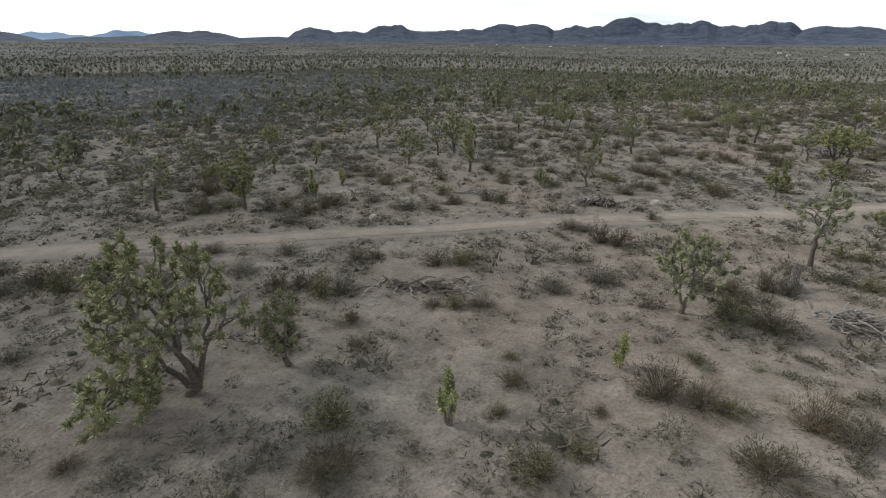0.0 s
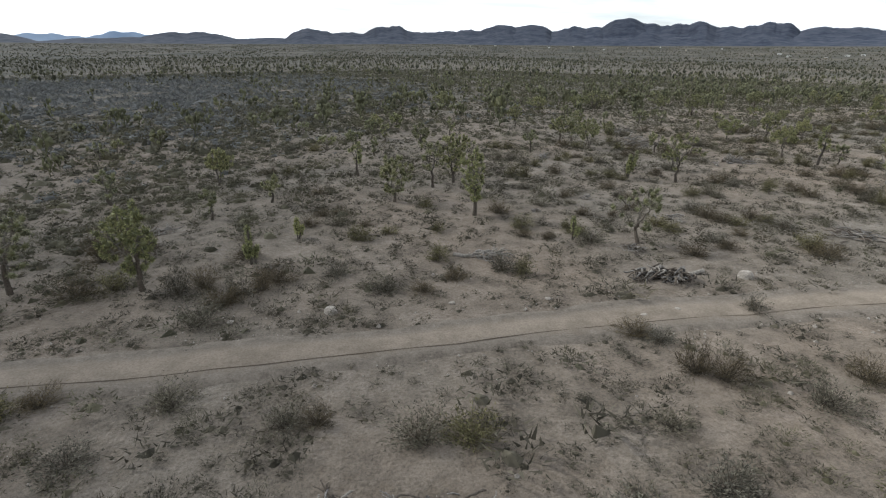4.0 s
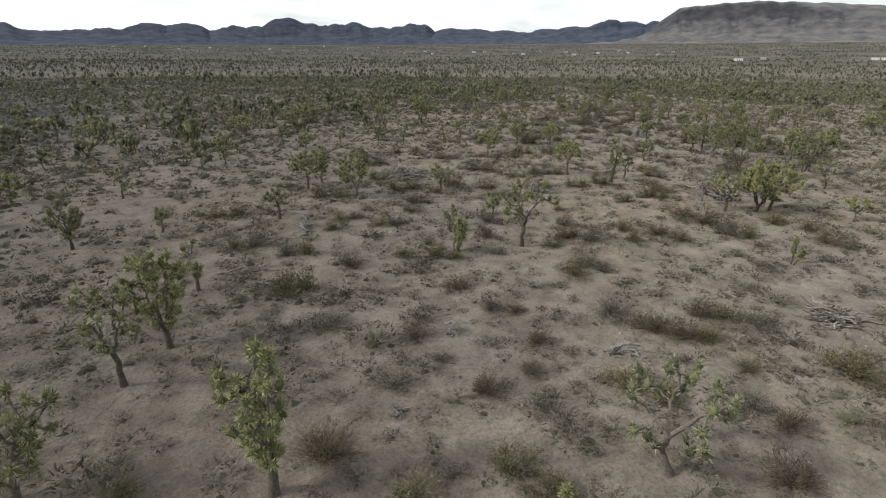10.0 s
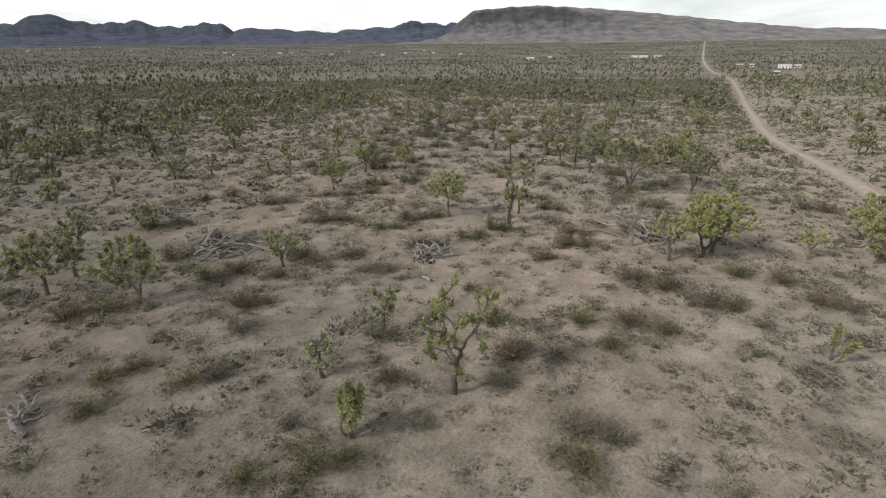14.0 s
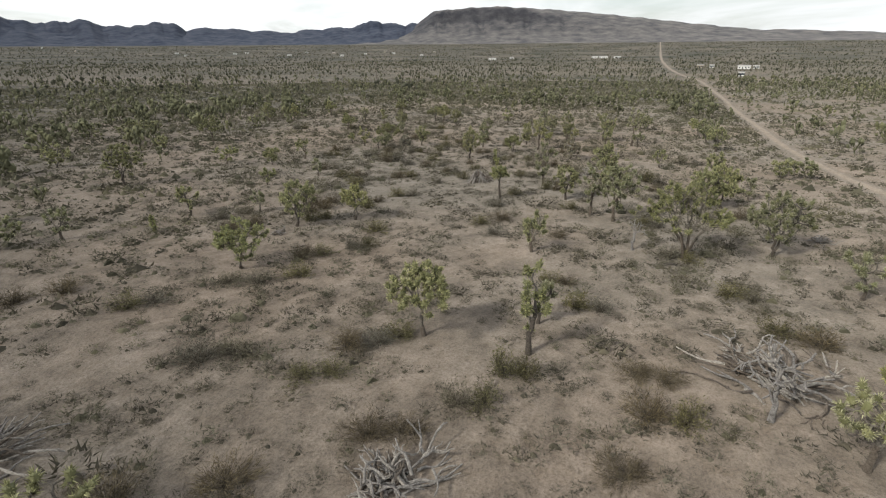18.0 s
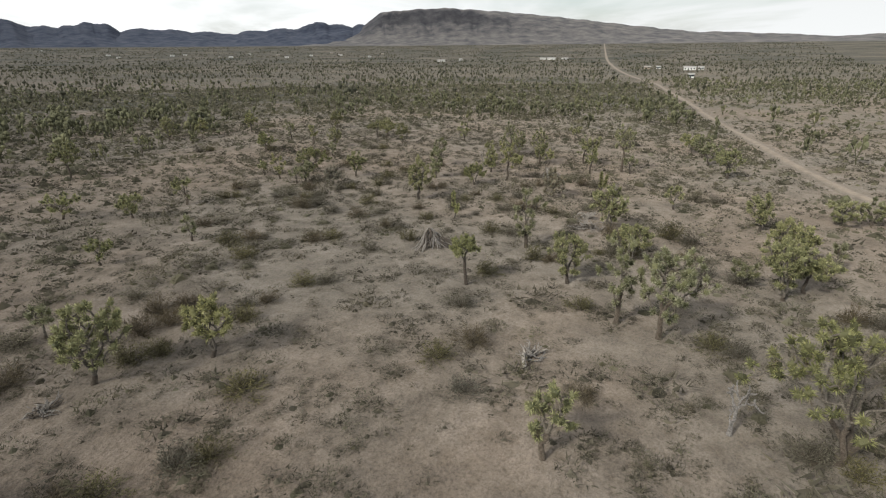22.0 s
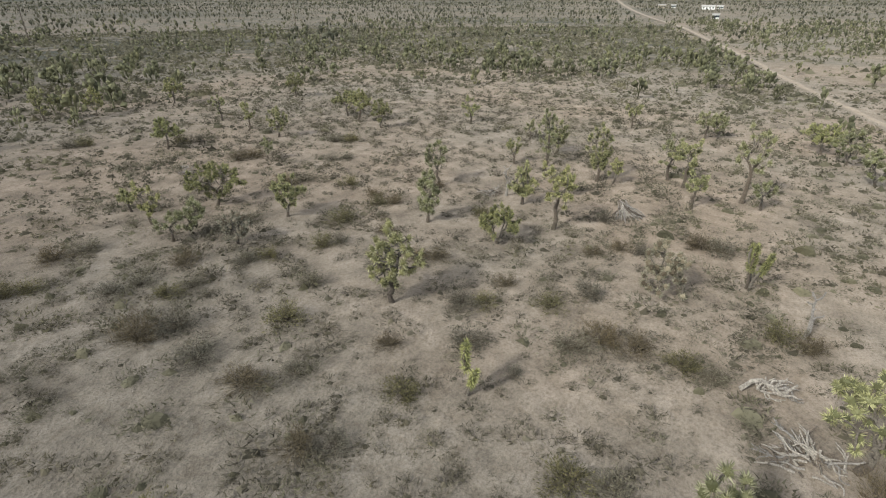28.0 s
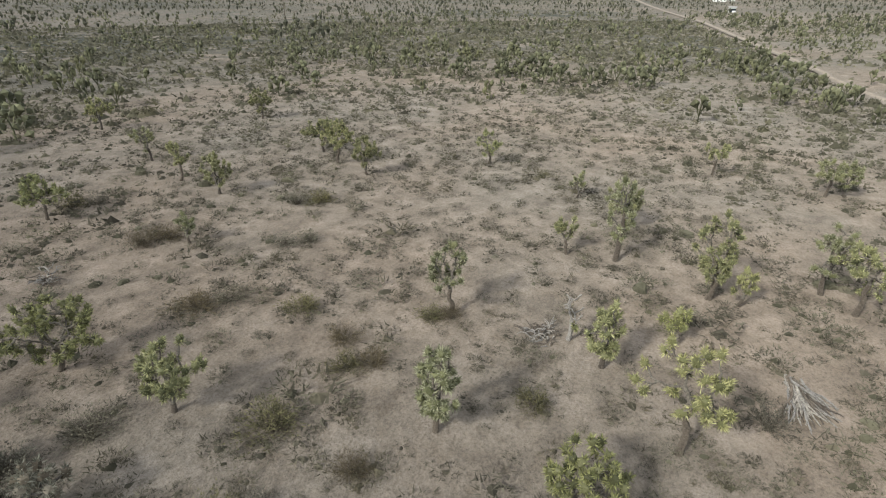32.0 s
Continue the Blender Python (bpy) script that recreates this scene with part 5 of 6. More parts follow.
shrub(73.9, 97.4, 1.19, 0.51)
shrub(95.3, 113.4, 1.52, 0.75)
shrub(-16.0, 17.5, 1.28, 0.43)
shrub(-10.8, 42.3, 1.54, 0.81)
shrub(54.7, 99.7, 1.70, 1.02)
shrub(56.1, 99.0, 1.67, 0.87)
shrub(61.2, 95.7, 1.69, 0.31)
shrub(62.2, 94.8, 1.52, 0.27)
shrub(96.3, 88.8, 1.55, 1.09)
shrub(12.6, 21.0, 1.70, 1.40)
shrub(14.0, 20.1, 1.68, 1.19)
shrub(64.2, 105.6, 1.70, 1.01)
shrub(65.7, 105.0, 1.68, 0.86)
shrub(31.3, 59.8, 1.69, 0.81)
shrub(31.7, 58.4, 1.52, 0.69)
shrub(22.4, 85.2, 1.35, 1.27)
shrub(23.5, 85.0, 1.22, 1.08)
shrub(30.2, 61.8, 1.30, 1.03)
shrub(19.9, 73.6, 1.56, 0.81)
shrub(9.3, 22.2, 0.91, 0.32)
shrub(96.2, 87.6, 1.56, 1.10)
shrub(-4.9, 45.2, 1.57, 1.14)
shrub(16.2, 64.1, 1.58, 0.82)
shrub(-9.8, 56.6, 1.20, 0.61)
shrub(-8.8, 57.0, 1.09, 0.52)
shrub(79.8, 82.2, 1.21, 1.04)
shrub(79.7, 81.2, 1.09, 0.88)
shrub(76.2, 113.0, 1.56, 0.24)
shrub(77.5, 112.5, 1.41, 0.20)
shrub(92.9, 117.8, 1.70, 0.46)
shrub(94.1, 116.9, 1.57, 0.39)
shrub(50.0, 75.6, 1.22, 0.74)
shrub(50.3, 74.6, 1.10, 0.63)
shrub(68.3, 87.2, 1.60, 0.82)
shrub(40.5, 89.1, 1.70, 0.20)
shrub(42.4, 87.9, 1.70, 0.17)
shrub(59.9, 83.9, 1.63, 0.51)
shrub(8.8, 68.9, 1.24, 1.11)
shrub(9.8, 68.6, 1.12, 0.94)
shrub(15.8, 30.5, 1.37, 0.94)
shrub(77.0, 96.7, 1.37, 0.42)
shrub(80.7, 78.1, 1.61, 1.59)
shrub(80.3, 76.7, 1.45, 1.35)
shrub(34.5, 92.2, 1.64, 0.98)
shrub(35.8, 91.8, 1.48, 0.83)
shrub(26.3, 86.7, 1.69, 0.89)
shrub(21.6, 75.7, 1.70, 0.90)
shrub(15.1, 43.2, 1.42, 0.98)
shrub(53.6, 66.7, 1.49, 0.57)
shrub(53.6, 65.5, 1.34, 0.49)
shrub(39.5, 90.6, 1.43, 0.64)
shrub(55.1, 102.4, 1.43, 0.63)
shrub(-18.5, 41.7, 1.70, 2.24)
shrub(-17.1, 42.9, 1.70, 1.90)
shrub(51.0, 96.4, 1.50, 1.09)
shrub(52.1, 95.8, 1.35, 0.92)
shrub(13.0, 24.4, 1.69, 0.74)
shrub(14.2, 23.7, 1.53, 0.63)
shrub(45.9, 99.2, 1.70, 0.95)
shrub(47.4, 98.7, 1.70, 0.81)
shrub(29.3, 45.3, 1.74, 1.26)
shrub(6.3, 71.8, 1.52, 1.14)
shrub(7.6, 71.6, 1.37, 0.97)
shrub(74.2, 75.2, 1.70, 0.90)
shrub(73.9, 73.4, 1.70, 0.76)
shrub(36.1, 57.6, 1.36, 1.57)
shrub(36.3, 56.4, 1.23, 1.33)
shrub(15.3, 80.9, 1.70, 1.04)
shrub(16.9, 80.5, 1.70, 0.89)
shrub(15.9, 24.2, 1.19, 1.43)
shrub(16.7, 23.6, 1.07, 1.22)
shrub(-18.2, 23.7, 1.70, 1.52)
shrub(-17.0, 24.6, 1.63, 1.29)
shrub(66.5, 111.2, 1.63, 0.48)
shrub(67.8, 110.6, 1.48, 0.41)
shrub(47.2, 102.6, 1.70, 0.59)
shrub(49.2, 101.9, 1.70, 0.50)
shrub(77.0, 119.3, 1.70, 0.78)
shrub(78.5, 118.8, 1.69, 0.66)
shrub(-21.0, 23.3, 1.70, 1.24)
shrub(-19.8, 24.4, 1.70, 1.06)
shrub(24.6, 92.3, 1.70, 0.66)
shrub(26.2, 92.0, 1.70, 0.56)
shrub(76.7, 76.6, 1.27, 0.48)
shrub(76.6, 75.5, 1.15, 0.41)
shrub(-17.1, 37.0, 1.70, 1.26)
shrub(-15.7, 37.8, 1.70, 1.07)
shrub(39.9, 53.0, 1.50, 1.00)
shrub(39.9, 51.7, 1.36, 0.85)
shrub(20.6, 25.2, 1.31, 1.12)
shrub(21.4, 24.4, 1.19, 0.95)
shrub(41.5, 57.2, 1.70, 0.69)
shrub(41.8, 55.0, 1.70, 0.59)
shrub(-15.7, 63.6, 1.70, 0.95)
shrub(-14.2, 64.4, 1.70, 0.80)
shrub(96.1, 126.3, 1.70, 0.36)
shrub(97.4, 125.6, 1.63, 0.30)
shrub(71.1, 68.2, 1.38, 1.15)
shrub(70.9, 67.0, 1.25, 0.98)
shrub(105.5, 123.1, 1.70, 1.06)
shrub(106.6, 121.9, 1.70, 0.90)
shrub(100.2, 119.1, 1.48, 0.60)
shrub(101.1, 118.2, 1.34, 0.51)
shrub(31.3, 97.3, 1.70, 0.72)
shrub(33.4, 96.5, 1.70, 0.61)
shrub(22.5, 50.9, 1.24, 0.94)
shrub(23.3, 50.2, 1.12, 0.80)
shrub(23.5, 29.5, 1.26, 0.96)
shrub(24.4, 28.8, 1.14, 0.82)
shrub(73.5, 117.2, 1.28, 0.94)
shrub(74.4, 116.7, 1.16, 0.80)
shrub(95.3, 77.8, 1.70, 1.20)
shrub(95.0, 76.0, 1.70, 1.02)
shrub(97.6, 135.8, 1.69, 1.21)
shrub(98.9, 135.1, 1.53, 1.03)
shrub(-17.1, 76.2, 1.70, 1.09)
shrub(-14.7, 77.1, 1.70, 0.93)
shrub(6.8, 79.2, 1.70, 0.87)
shrub(8.3, 78.9, 1.62, 0.74)
shrub(60.9, 56.1, 1.70, 1.30)
shrub(61.0, 54.3, 1.70, 1.10)
shrub(91.1, 143.7, 1.70, 1.20)
shrub(92.5, 142.9, 1.64, 1.02)
deadwood(-0.9, 23.9, 5.5, 0.8, "d")
deadwood(29.7, 71.0, 1.4, 0.6, "l")
deadwood(11.7, 55.7, 1.2, 0.8, "l")
deadwood(59.8, 81.1, 2.0, 0.8, "l")
deadwood(11.6, 44.0, 1.7, 0.5, "p")
deadwood(16.5, 50.6, 2.3, 0.8, "l")
deadwood(83.6, 85.1, 2.0, 0.9, "l")
deadwood(32.2, 73.0, 3.1, 1.8, "p")
deadwood(70.9, 92.5, 3.2, 1.15, "f")
deadwood(45.2, 63.9, 5.6, 2.6, "p")
deadwood(7.2, 52.0, 0.8, 0.3, "p")
deadwood(2.6, 42.1, 3.4, 1.0, "l", -0.15)
deadwood(98.9, 103.1, 2.0, 0.5, "p")
deadwood(11.5, 73.7, 2.5, 0.5, "l")
deadwood(12.2, 40.2, 4.2, 0.5, "c")
deadwood(25.1, 84.1, 5.5, 1.7, "p")
deadwood(47.3, 95.8, 1.4, 0.4, "p")
deadwood(80.4, 84.0, 2.6, 1.7, "p")
deadwood(98.9, 93.4, 2.5, 1.0, "f")
deadwood(27.8, 47.2, 3.6, 1.2, "p")
deadwood(17.5, 20.9, 3.7, 1.1, "p")
deadwood(17.2, 24.4, 1.9, 1.1, "f")
deadwood(-17.9, 46.0, 3.1, 0.4, "l")
deadwood(90.9, 126.5, 1.8, 1.4, "p")
deadwood(26.6, 95.8, 4.7, 1.0, "p")
deadwood(67.5, 62.8, 2.2, 1.1, "p")
deadwood(33.3, 72.5, 3.8, 0.7, "l")
stone(-4.7, 35.4, 0.69)
stone(0.7, 36.3, 0.28)
stone(-8.8, 34.4, 0.33)
stone(5.3, 36.9, 0.29)
stone(9.3, 35.4, 0.30)
stone(11.1, 36.1, 0.32)
stone(16.4, 40.1, 0.86)


# ---- cover that nobody could count ----
def scatter(name, templates, P, yaw, S, mat, label, category, sink=0.02):
    """One mesh of many small plants: templates are (vertices, triangles)."""
    rng = np.random.default_rng(len(P))
    pick = rng.integers(0, len(templates), len(P))
    VV, FF, base = [], [], 0
    Z = ground_z(P[:, 0], P[:, 1]) - sink
    for k, (V, F) in enumerate(templates):
        m = pick == k
        if not m.any():
            continue
        c, s = np.cos(yaw[m])[:, None], np.sin(yaw[m])[:, None]
        X = (V[None, :, 0] * c - V[None, :, 1] * s) * S[m, 0][:, None] + P[m, 0][:, None]
        Y = (V[None, :, 0] * s + V[None, :, 1] * c) * S[m, 0][:, None] + P[m, 1][:, None]
        W = V[None, :, 2] * S[m, 1][:, None] + Z[m][:, None]
        n = m.sum()
        VV.append(np.stack([X, Y, W], -1).reshape(-1, 3))
        FF.append((F[None] + (np.arange(n) * len(V))[:, None, None]).reshape(-1, 3) + base)
        base += n * len(V)
    me = mesh_np(name, np.concatenate(VV), np.concatenate(FF))
    me.materials.append(mat)
    return tagged(new(name, me), label, category, kind="stuff")


def tuft(n, seed, flat=0.75, long=0.34, wide=0.10, core=7, rings=2, heart=1.0):
    """A low mound 1 m wide of short blades that stand all over it."""
    rng = np.random.default_rng(seed)
    az, rad = rng.uniform(0, 6.28, n), np.sqrt(rng.uniform(0, 1, n))
    rad = 0.46 * rad * (1 + 0.22 * np.sin(2 * az + seed) + 0.18 * np.sin(3 * az + 2.1 * seed))
    top = flat * 0.5 * np.sqrt(np.clip(1 - (rad / 0.58) ** 2, 0, 1)) * rng.uniform(0.15, 1.0, n)
    c = np.stack([np.cos(az) * rad, np.sin(az) * rad, top], 1)
    d = np.stack([np.cos(az) * rad, np.sin(az) * rad, np.full(n, 0.35)], 1) + rng.normal(0, 0.42, (n, 3))
    d[:, 2] = np.abs(d[:, 2])
    BV, BF = blades(c, d, long * rng.uniform(0.6, 1.2, n), wide * rng.uniform(0.7, 1.4, n), rng)
    # the closed heart of the mound under its blades
    V, F = [(rng.normal(0, 0.05), rng.normal(0, 0.05), 0.40 * flat * heart)], []
    for q in range(rings):
        for k in range(core):
            a = 6.28 * (k + 0.5 * q) / core
            r = 0.40 * heart * (1 + 0.22 * math.sin(2 * a + seed) + 0.18 * math.sin(3 * a + 2.1 * seed)) * (0.62 if rings == 2 and q == 0 else 1.0) * rng.uniform(0.85, 1.15)
            V.append((math.cos(a) * r, math.sin(a) * r, 0.30 * flat * heart * rng.uniform(0.8, 1.1) if rings == 2 and q == 0 else -0.06))
    for k in range(core):
        j = (k + 1) % core
        F.append((0, 1 + k, 1 + j))
        if rings == 2:
            F += [(1 + k, 1 + core + k, 1 + j), (1 + j, 1 + core + k, 1 + core + j)]
    return np.concatenate([np.array(V), BV]), np.concatenate([np.array(F), BF + len(V)])


def far_yucca(seed, clumps, limbs_n):
    """A small-detail yucca tree 1 m high and 1 m wide, for the distance."""
    rng = np.random.default_rng(seed)
    V, F = [], []

    def stick(a, b, r):
        i = len(V)
        for p, k in ((a, 1.0), (b, 0.7)):
            for q in range(3):
                V.append(p + k * r * np.array((math.cos(2.1 * q), math.sin(2.1 * q), 0)))
        for q in range(3):
            z = (q + 1) % 3
            F.extend(((i + q, i + z, i + 3 + z), (i + q, i + 3 + z, i + 3 + q)))

    top = np.array((rng.normal(0, 0.05), rng.normal(0, 0.05), rng.uniform(0.14, 0.3)))
    stick(np.zeros(3), top, 0.035)
    for k in range(clumps):
        az, rad = rng.uniform(0, 6.28), 0.42 * math.sqrt(rng.uniform(0.02, 1))
        p = np.array((math.cos(az) * rad, math.sin(az) * rad, max(0.16, 0.92 - 0.55 * (rad / 0.42) ** 2 * rng.uniform(0.3, 1.3) - rng.exponential(0.12))))
        if k < limbs_n:
            stick(top, p, 0.020)
        r = rng.uniform(0.085, 0.125)
        i = len(V)
        ax = p - top * (1, 1, 0.5)
        ax = ax / np.linalg.norm(ax) + UP * 0.3
        ax /= np.linalg.norm(ax)
        a = np.cross(ax, rng.normal(0, 1, 3))
        a /= np.linalg.norm(a)
        b = np.cross(ax, a)
        sides = 4
        V.append(p + ax * r * rng.uniform(0.8, 1.3))
        for q in range(sides):
            t = 6.283 * q / sides
            V.append(p + r * rng.uniform(0.75, 1.35) * (math.cos(t) * a + math.sin(t) * b))
        V.append(p - ax * r * rng.uniform(1.2, 2.2))
        for q in range(sides):
            z = (q + 1) % sides
            F.extend(((i, i + 1 + q, i + 1 + z), (i + 1 + sides, i + 1 + z, i + 1 + q)))
    return np.array(V), np.array(F)


def spindle(seed):
    """A whole yucca tree as a ragged bud on its stem, 1 m high, for the far plain."""
    rng = np.random.default_rng(seed)
    V = [(0, 0, 0), (rng.normal(0, 0.08), rng.normal(0, 0.08), 1.0)]
    for k in range(4):
        r = rng.uniform(0.26, 0.5)
        V.append((r * math.cos(1.571 * k), r * math.sin(1.571 * k), rng.uniform(0.5, 0.8)))
    F = [f for k in range(4) for f in ((0, 2 + (k + 1) % 4, 2 + k), (1, 2 + k, 2 + (k + 1) % 4))]
    return np.array(V), np.array(F)


def polar(rng, n, r0, r1, a0=-58, a1=92):
    """Points evenly spread over a sector of the plain."""
    a, r = np.radians(rng.uniform(a0, a1, n)), np.sqrt(rng.uniform(r0 * r0, r1 * r1, n))
    return 20 + r * np.sin(a), -30 + r * np.cos(a)


def patchy(x, y, scale, seed):
    rng = np.random.default_rng(seed)
    v = np.zeros_like(x)
    for k in range(9):
        a, wl = rng.uniform(0, 6.28), scale * rng.uniform(0.5, 2.0)
        v += np.sin((x * math.cos(a) + y * math.sin(a)) * 6.28 / wl + rng.uniform(0, 6.28))
    return v / 3


def strew(seed, n, r0, r1, scale, keep_road, thr=-9.0):
    rng = np.random.default_rng(seed)
    x, y = polar(rng, n, r0, r1)
    free = np.ones(n, bool)
    for cx, cy, cr in KEEP_CLEAR if r0 < 100 else ():
        free &= (np.abs(x - cx) > cr) | (np.abs(y - cy) > cr)
    ok = free & (track_distance(x, y) > keep_road) & (patchy(x, y, scale, seed) + rng.normal(0, 0.7, n) > thr)
    return rng, x[ok], y[ok]


# small shrubs between the counted ones
rng, x, y = strew(28, 4200, 20, 235, 20, 2.6, -0.2)
ok = (path_distance(x, y) < 34) & (x > -25) & (rng.random(len(x)) < np.where(x < 8, 0.5, 1.0))
x, y = x[ok][:330], y[ok][:330]
size = rng.uniform(0.7, 1.5, len(x))
scatter("small_shrubs", [tuft(230, 500 + s, 1.1, 0.13, 0.018, 6, 1, 0.35) for s in range(8)], np.stack([x, y], 1), rng.uniform(0, 6.28, len(x)), np.stack([size, size * rng.uniform(0.7, 1.0, len(x))], 1), SCRUB_MID,
        "small olive and brown shrubs between the larger ones", "shrubs")
# low tufts over the near plain: fine ones near the path, plainer ones farther off
rng, x, y = strew(21, 165000, 20, 235, 12, 1.3, -0.62)
pd = path_distance(x, y)
near = (np.hypot(x - 40, y - 55) < 140) & (rng.random(len(x)) < np.clip(1.2 - pd / 85, 0.14, 1)) & ((y > 5) | (np.abs(x) > 4))
x, y, pd = x[near], y[near], pd[near]
keep = rng.random(len(x)) < np.where(pd < 20, 0.72, 0.85)
x, y, pd = x[keep], y[keep], pd[keep]
size = np.clip(rng.lognormal(-0.70, 0.42, len(x)), 0.2, 1.2)
# mats of it grow together here and there
big = (rng.random(len(x)) < 0.16) & (patchy(x, y, 7, 77) > -0.1)
size = np.where(big, size * 1.8, size)
for name, sel, kinds in (("low_scrub", pd < 20, [tuft(56, s, 0.85, 0.22, 0.046, 6, 1, 0.50) for s in range(8)]),
                         ("low_scrub_beyond", (pd >= 20) & (pd < 55), [tuft(12, 30 + s, 0.9, 0.24, 0.09, 5, 1, 0.68) for s in range(8)]),
                         ("low_scrub_beyond", pd >= 55, [tuft(2, 50 + s, 0.8, 0.4, 0.2, 4, 1) for s in range(8)])):
    P = np.stack([x[sel], y[sel]], 1)
    scatter(name, kinds, P, rng.uniform(0, 6.28, len(P)), np.stack([size[sel] * rng.uniform(0.9, 1.4, len(P)), size[sel] * rng.uniform(0.5, 0.95, len(P))], 1), SCRUB,
            "scattered low brown tufts of dry scrub", "scrub", 0.01)
# brush between the counted shrubs and out to the middle distance, thicker to the west
rng, x, y = strew(22, 112000, 15, 380, 30, 2.0, -0.45)
pd = path_distance(x, y)
side = np.where(x < -2, 1.0, np.where((x > 60) & (y < 0.25 * x + 38), 0.3, np.where(pd > 40, 0.95, 0.75)))
ok = (rng.random(len(x)) < np.clip((pd + 18) / 50, 0.5, 1.0) * side) & (rng.random(len(x)) < cover_zone(x, y)) & (pd > 3)
x, y, pd = x[ok], y[ok], pd[ok]
size = np.clip(rng.lognormal(-0.02, 0.36, len(x)), 0.45, 2.2) * np.where(pd > 40, 1.35, 1.0) * (1 + 0.3 * grey_zone(x, y))
grey = rng.random(len(x)) < grey_zone(x, y)
for name, sel, kinds, mat, words in (
        ("brush", pd < 30, [tuft(80, 100 + s, 1.0, 0.16, 0.036, 6, 1, 0.5) for s in range(8)], SCRUB_MID, "grey-brown and olive desert brush across the plain"),
        ("brush_beyond", (pd >= 30) & (pd < 85) & ~grey, [tuft(10, 130 + s, 1.0, 0.25, 0.1, 5, 1, 0.8) for s in range(8)], SCRUB_MID, "grey-brown and olive desert brush across the plain"),
        ("brush_beyond", (pd >= 85) & ~grey, [tuft(2, 160 + s, 1.0, 0.36, 0.18, 4, 1) for s in range(8)], SCRUB_MID, "grey-brown and olive desert brush across the plain"),
        ("sage_brush", (pd >= 30) & (pd < 110) & grey, [tuft(24, 170 + s, 0.9, 0.19, 0.07, 6, 2, 0.72) for s in range(8)], BRUSH_PALE, "stand of pale blue-grey brush on the plain"),
        ("sage_brush", (pd >= 110) & grey, [tuft(6, 180 + s, 0.9, 0.26, 0.12, 5, 1, 0.85) for s in range(8)], BRUSH_PALE, "stand of pale blue-grey brush on the plain")):
    P = np.stack([x[sel], y[sel]], 1)
    scatter(name, kinds, P, rng.uniform(0, 6.28, len(P)), np.stack([size[sel], size[sel] * rng.uniform(0.5, 0.9, len(P))], 1), mat, words, "brush")
rng, x, y = strew(31, 60000, 20, 190, 18, 2.2, -0.5)
pd = path_distance(x, y)
west = np.clip((-4 - x) / 14, 0, 1) * np.clip((y - 32) / 14, 0, 1)
ok = (pd > 9) & (pd < 95) & (rng.random(len(x)) < 0.06 + 0.5 * west)
x, y, pd = x[ok], y[ok], pd[ok]
size = np.clip(rng.lognormal(0.05, 0.35, len(x)), 0.5, 2.0)
for near_by in (True, False):
    sel = (pd < 40) == near_by
    P = np.stack([x[sel], y[sel]], 1)
    scatter("thick_brush", [tuft(90 if near_by else 22, 600 + s, 1.0, 0.17 if near_by else 0.2, 0.034 if near_by else 0.075, 7, 2, 0.66 if near_by else 0.75) for s in range(8)], P, rng.uniform(0, 6.28, len(P)),
            np.stack([size[sel], size[sel] * rng.uniform(0.5, 0.85, len(P))], 1), SCRUB_MID, "thick olive-grey brush of the western plain", "brush")
rng, x, y = strew(23, 78000, 350, 1250, 120, 8, -0.8)
ok = rng.random(len(x)) < cover_zone(x, y)
x, y = x[ok], y[ok]
size = np.clip(rng.lognormal(0.25, 0.35, len(x)), 0.6, 2.6)
scatter("far_brush", [tuft(1, 200 + s, 0.9, 0.45, 0.3, 4, 1) for s in range(6)], np.stack([x, y], 1), rng.uniform(0, 6.28, len(x)), np.stack([size, size * 0.8], 1), SCRUB_MID,
        "far desert brush covering the plain", "brush")
# Joshua trees beyond the counted ones
rng, x, y = strew(24, 11000, 0, 430, 60, 3.5, -0.6)
pd = path_distance(x, y)
open_side = (x > 60) & (y < 0.25 * x + 38) & (x < 215)
ok = rng.random(len(x)) < np.clip((pd - 32) / 30, 0.0, 1.0) * np.where(open_side, 0.25, 1.0) * cover_zone(x, y) * np.clip(1.2 - pd / 190, np.where((x > 215) & (y < 0.25 * x + 38), 0.8, 0.3), 1.0) * (1 - 0.85 * grey_zone(x, y))
x, y, pd = x[ok], y[ok], pd[ok]
tall = rng.uniform(1.7, 4.2, len(x))
for sel, kinds in ((pd < 95, [far_yucca(300 + s, 11 + s % 6, 7) for s in range(14)]), (pd >= 95, [far_yucca(330 + s, 6, 2) for s in range(12)])):
    scatter("far_joshua_trees", kinds, np.stack([x[sel], y[sel]], 1), rng.uniform(0, 6.28, sel.sum()), np.stack([tall[sel] * rng.uniform(0.6, 1.05, sel.sum()), tall[sel]], 1), FAR_TREE,
            "Joshua trees dotted over the middle distance", "Joshua trees")
rng, x, y = strew(27, 12000, 300, 950, 90, 6, -0.5)
tall = rng.uniform(1.2, 3.0, len(x))
scatter("far_joshua_trees", [spindle(450 + s) for s in range(10)], np.stack([x, y], 1), rng.uniform(0, 6.28, len(x)), np.stack([tall * rng.uniform(0.6, 1.1, len(x)), tall], 1), DISTANT_TREE,
        "Joshua trees thinning out over the paler belt", "Joshua trees")
rng, x, y = strew(25, 34000, 850, 3000, 200, 13, -0.3)
tall = rng.uniform(1.8, 4.0, len(x))
scatter("distant_joshua_trees", [spindle(400 + s) for s in range(8)], np.stack([x, y], 1), rng.uniform(0, 6.28, len(x)), np.stack([tall * rng.uniform(0.9, 1.5, len(x)), tall], 1), DISTANT_TREE,
        "distant Joshua trees out to the hills", "Joshua trees")
# stones along the track
rng = np.random.default_rng(26)
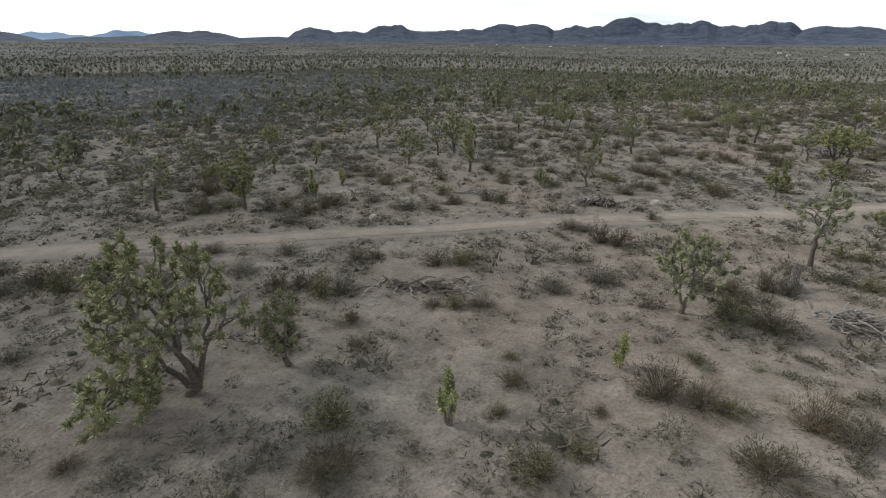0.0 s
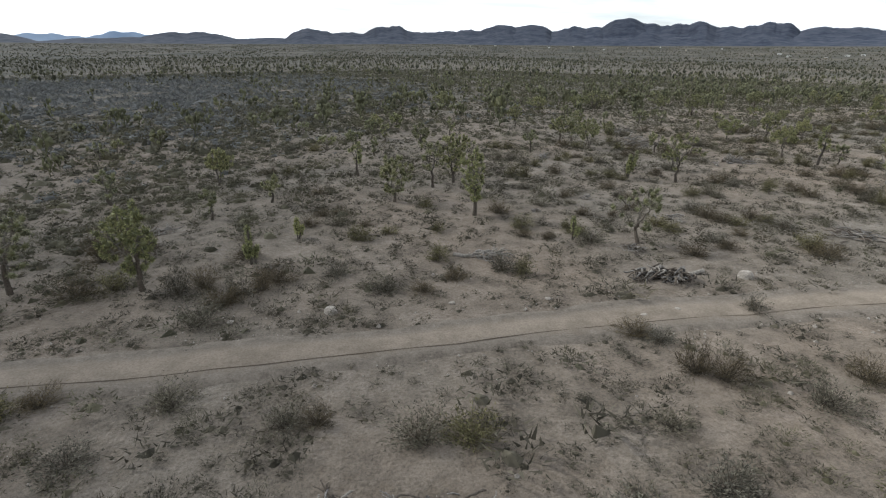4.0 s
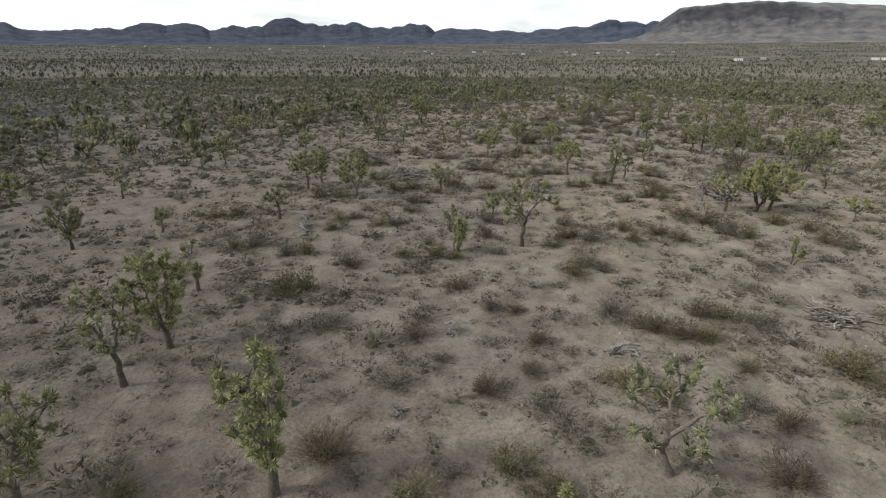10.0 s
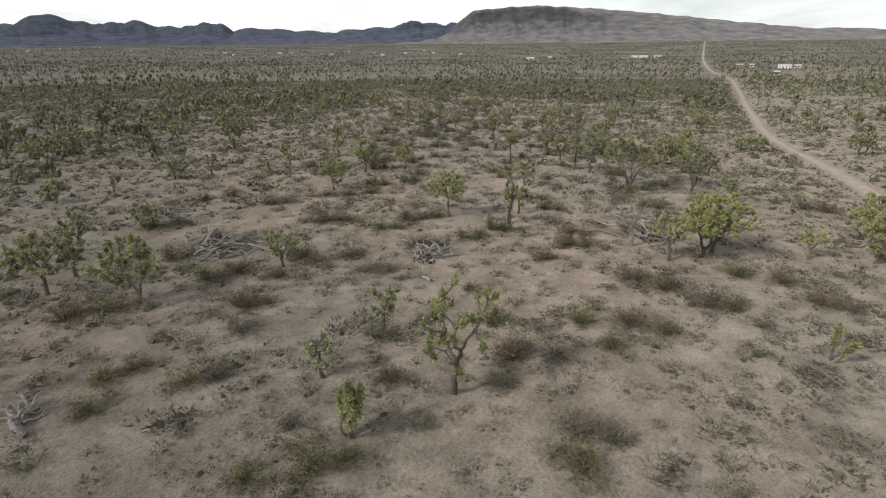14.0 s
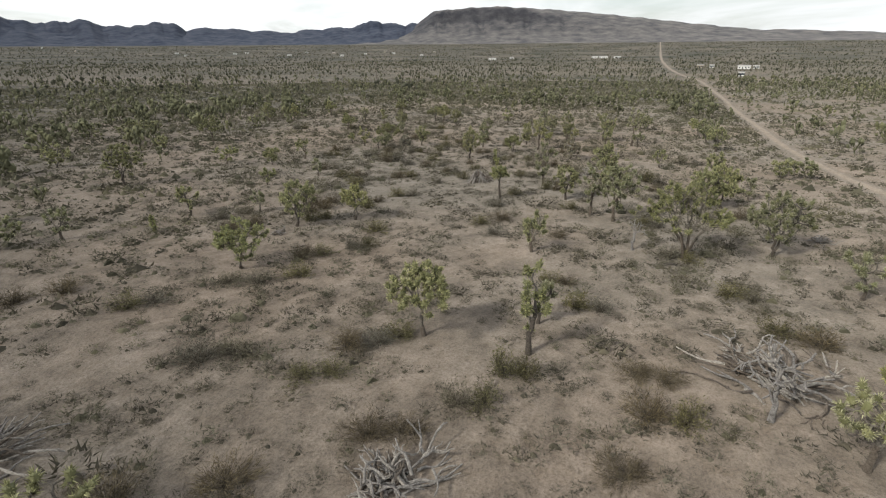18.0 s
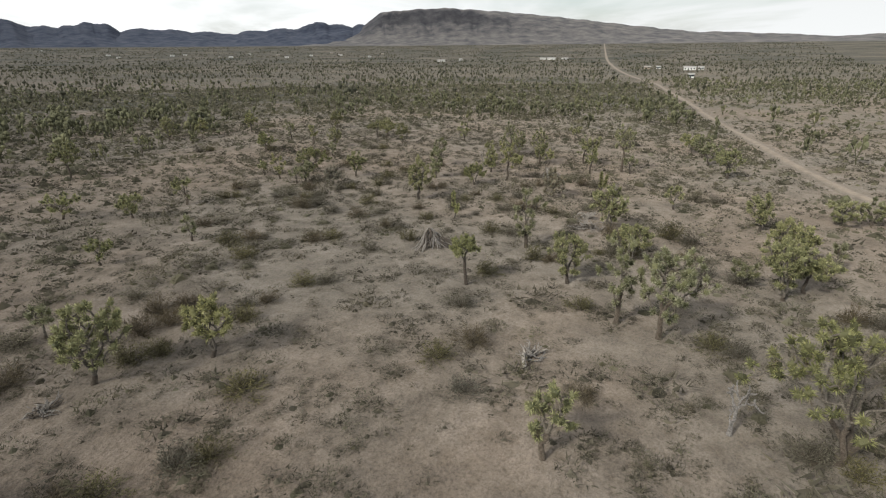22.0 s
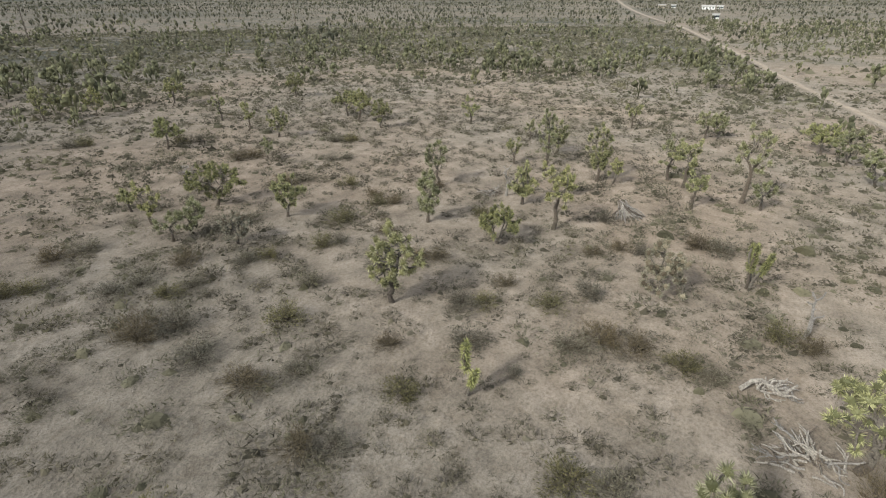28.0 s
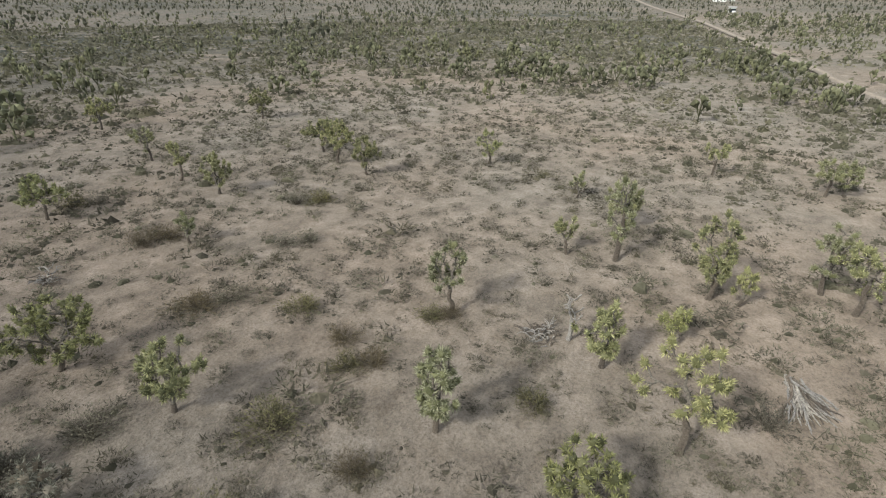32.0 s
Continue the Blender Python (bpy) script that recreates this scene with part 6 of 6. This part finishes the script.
pick = rng.integers(0, len(TRACK_LINE), 5200)
off = rng.choice((-1, 1), 5200) * (1.4 + rng.exponential(2.2, 5200))
px, py = TRACK_LINE[pick, 0] + rng.uniform(-1, 1, 5200), TRACK_LINE[pick, 1] + off
ok = px < 190
px, py = px[ok], py[ok]
size = np.clip(rng.lognormal(-2.5, 0.5, len(px)), 0.03, 0.3)
V0 = np.array(((0.5, 0, 0), (-0.1, 0.45, 0), (-0.45, -0.05, 0), (0.05, -0.4, 0), (0.02, 0.03, 0.5), (0, 0, -0.2)))
F0 = np.array(((0, 1, 4), (1, 2, 4), (2, 3, 4), (3, 0, 4)))
scatter("gravel", [(V0, F0)], np.stack([px, py], 1), rng.uniform(0, 6.28, len(px)), np.stack([size, size], 1), STONE, "pale loose stones strewn along the track", "stones", 0.0)


# ---- houses and poles on the far plain ----
def box(w, d, h, z=0.0):
    V = np.array([(sx * w / 2, sy * d / 2, z + k * h) for k in (0, 1) for sx, sy in ((-1, -1), (1, -1), (1, 1), (-1, 1))])
    F = np.array([(3, 2, 1, 0), (4, 5, 6, 7), (0, 1, 5, 4), (1, 2, 6, 5), (2, 3, 7, 6), (3, 0, 4, 7)])
    return V, F


def house(az, r, w, mat, label, yaw=0.0):
    """A low far-off house with walls, pitched roof, door and windows."""
    x, y = bearing(az, r)
    root = tagged(new("house"), label, "house", "houses of the far settlement")
    root.location = (x, y, gz(x, y))
    root.rotation_euler.z = radians(yaw - az)
    w *= 0.5
    d, h = 0.45 * w, 2.9
    V, F = box(w, d, h + 0.4, -0.4)
    part("wall", mesh_np("wall", V, F), mat, root)
    e = 0.5
    RV = np.array([(-w / 2 - e, -d / 2 - e, h), (w / 2 + e, -d / 2 - e, h), (w / 2 + e, d / 2 + e, h), (-w / 2 - e, d / 2 + e, h), (-w / 2 - e, 0, h + 0.22 * d), (w / 2 + e, 0, h + 0.22 * d)])
    RF = [(0, 1, 5, 4), (2, 3, 4, 5), (0, 3, 2, 1), (0, 4, 3, 3), (1, 2, 5, 5)]
    bm = bmesh.new()
    vs = [bm.verts.new(v) for v in RV]
    for f in RF:
        bm.faces.new([vs[i] for i in dict.fromkeys(f)])
    me = bpy.data.meshes.new("roof")
    bm.to_mesh(me)
    bm.free()
    part("roof", me, ROOF if w < 24 else WHITE, root)
    for k in range(4):
        V, F = box(1.3 if k != 1 else 1.0, 0.08, 1.2 if k != 1 else 2.05, 1.0 if k != 1 else 0.02)
        o = part("window" if k != 1 else "door", mesh_np("window", V, F), GLASS, root)
        o.location = ((-0.36 + 0.24 * k) * w, -d / 2 - 0.02, 0)


WHITE_HOUSE, TAN_HOUSE = "long low white house on the far plain", "small tan house with a grey roof on the far plain"
house(59.8, 1180, 30, WHITE, WHITE_HOUSE)
house(61.8, 1280, 16, WHITE, WHITE_HOUSE)
house(69.9, 1300, 26, WHITE, WHITE_HOUSE)
house(70.7, 1290, 34, WHITE, WHITE_HOUSE)
house(72.0, 1290, 28, WHITE, WHITE_HOUSE, 20)
house(79.0, 700, 14, TAN, TAN_HOUSE)
house(80.0, 715, 10, WHITE, "small white house on the far plain")
house(82.6, 670, 24, WHITE, WHITE_HOUSE)
house(83.6, 690, 12, WHITE, "small white house on the far plain")
house(82.0, 450, 8, WHITE, "small white trailer home on the far plain")
for k in range(16):
    house(28 + 1.75 * k + 0.6 * math.sin(k * 2.3), 1750 + 170 * math.sin(k * 1.7), 15 + 7 * math.sin(k * 1.1) ** 2, WHITE if k % 3 else TAN, WHITE_HOUSE if k % 3 else TAN_HOUSE, 15 * math.sin(k))
for k in range(10):
    house(2 + 2.6 * k + 0.7 * math.sin(k * 3.1), 2500 + 260 * math.sin(k * 2.1), 18, WHITE if k % 2 else TAN, WHITE_HOUSE if k % 2 else TAN_HOUSE, 10 * k)


def utility_pole(x, y, yaw):
    root = tagged(new("utility_pole"), "weathered wooden utility pole with a crossarm", "utility pole", "poles on the plain")
    root.location, root.rotation_euler.z = (x, y, gz(x, y) - 0.3), radians(yaw)
    part("post", mesh_np("post", *tubes([[(np.array((0, 0, 0.0)), 0.17), (np.array((0, 0, 11.0)), 0.11)]]), True), POLE_WOOD, root)
    arm = part("crossarm", mesh_np("crossarm", *box(2.4, 0.12, 0.14, 10.2)), POLE_WOOD, root)
    for o in (-1.05, 0, 1.05):
        ins = part("insulator", mesh_np("insulator", *box(0.1, 0.1, 0.2, 10.34)), GLASS, arm)
        ins.location.x = o


utility_pole(69, 278, 60)
utility_pole(160, 290, 60)
utility_pole(250, 262, 60)
utility_pole(700, 85, 10)
utility_pole(560, 95, 10)
utility_pole(330, 235, 60)
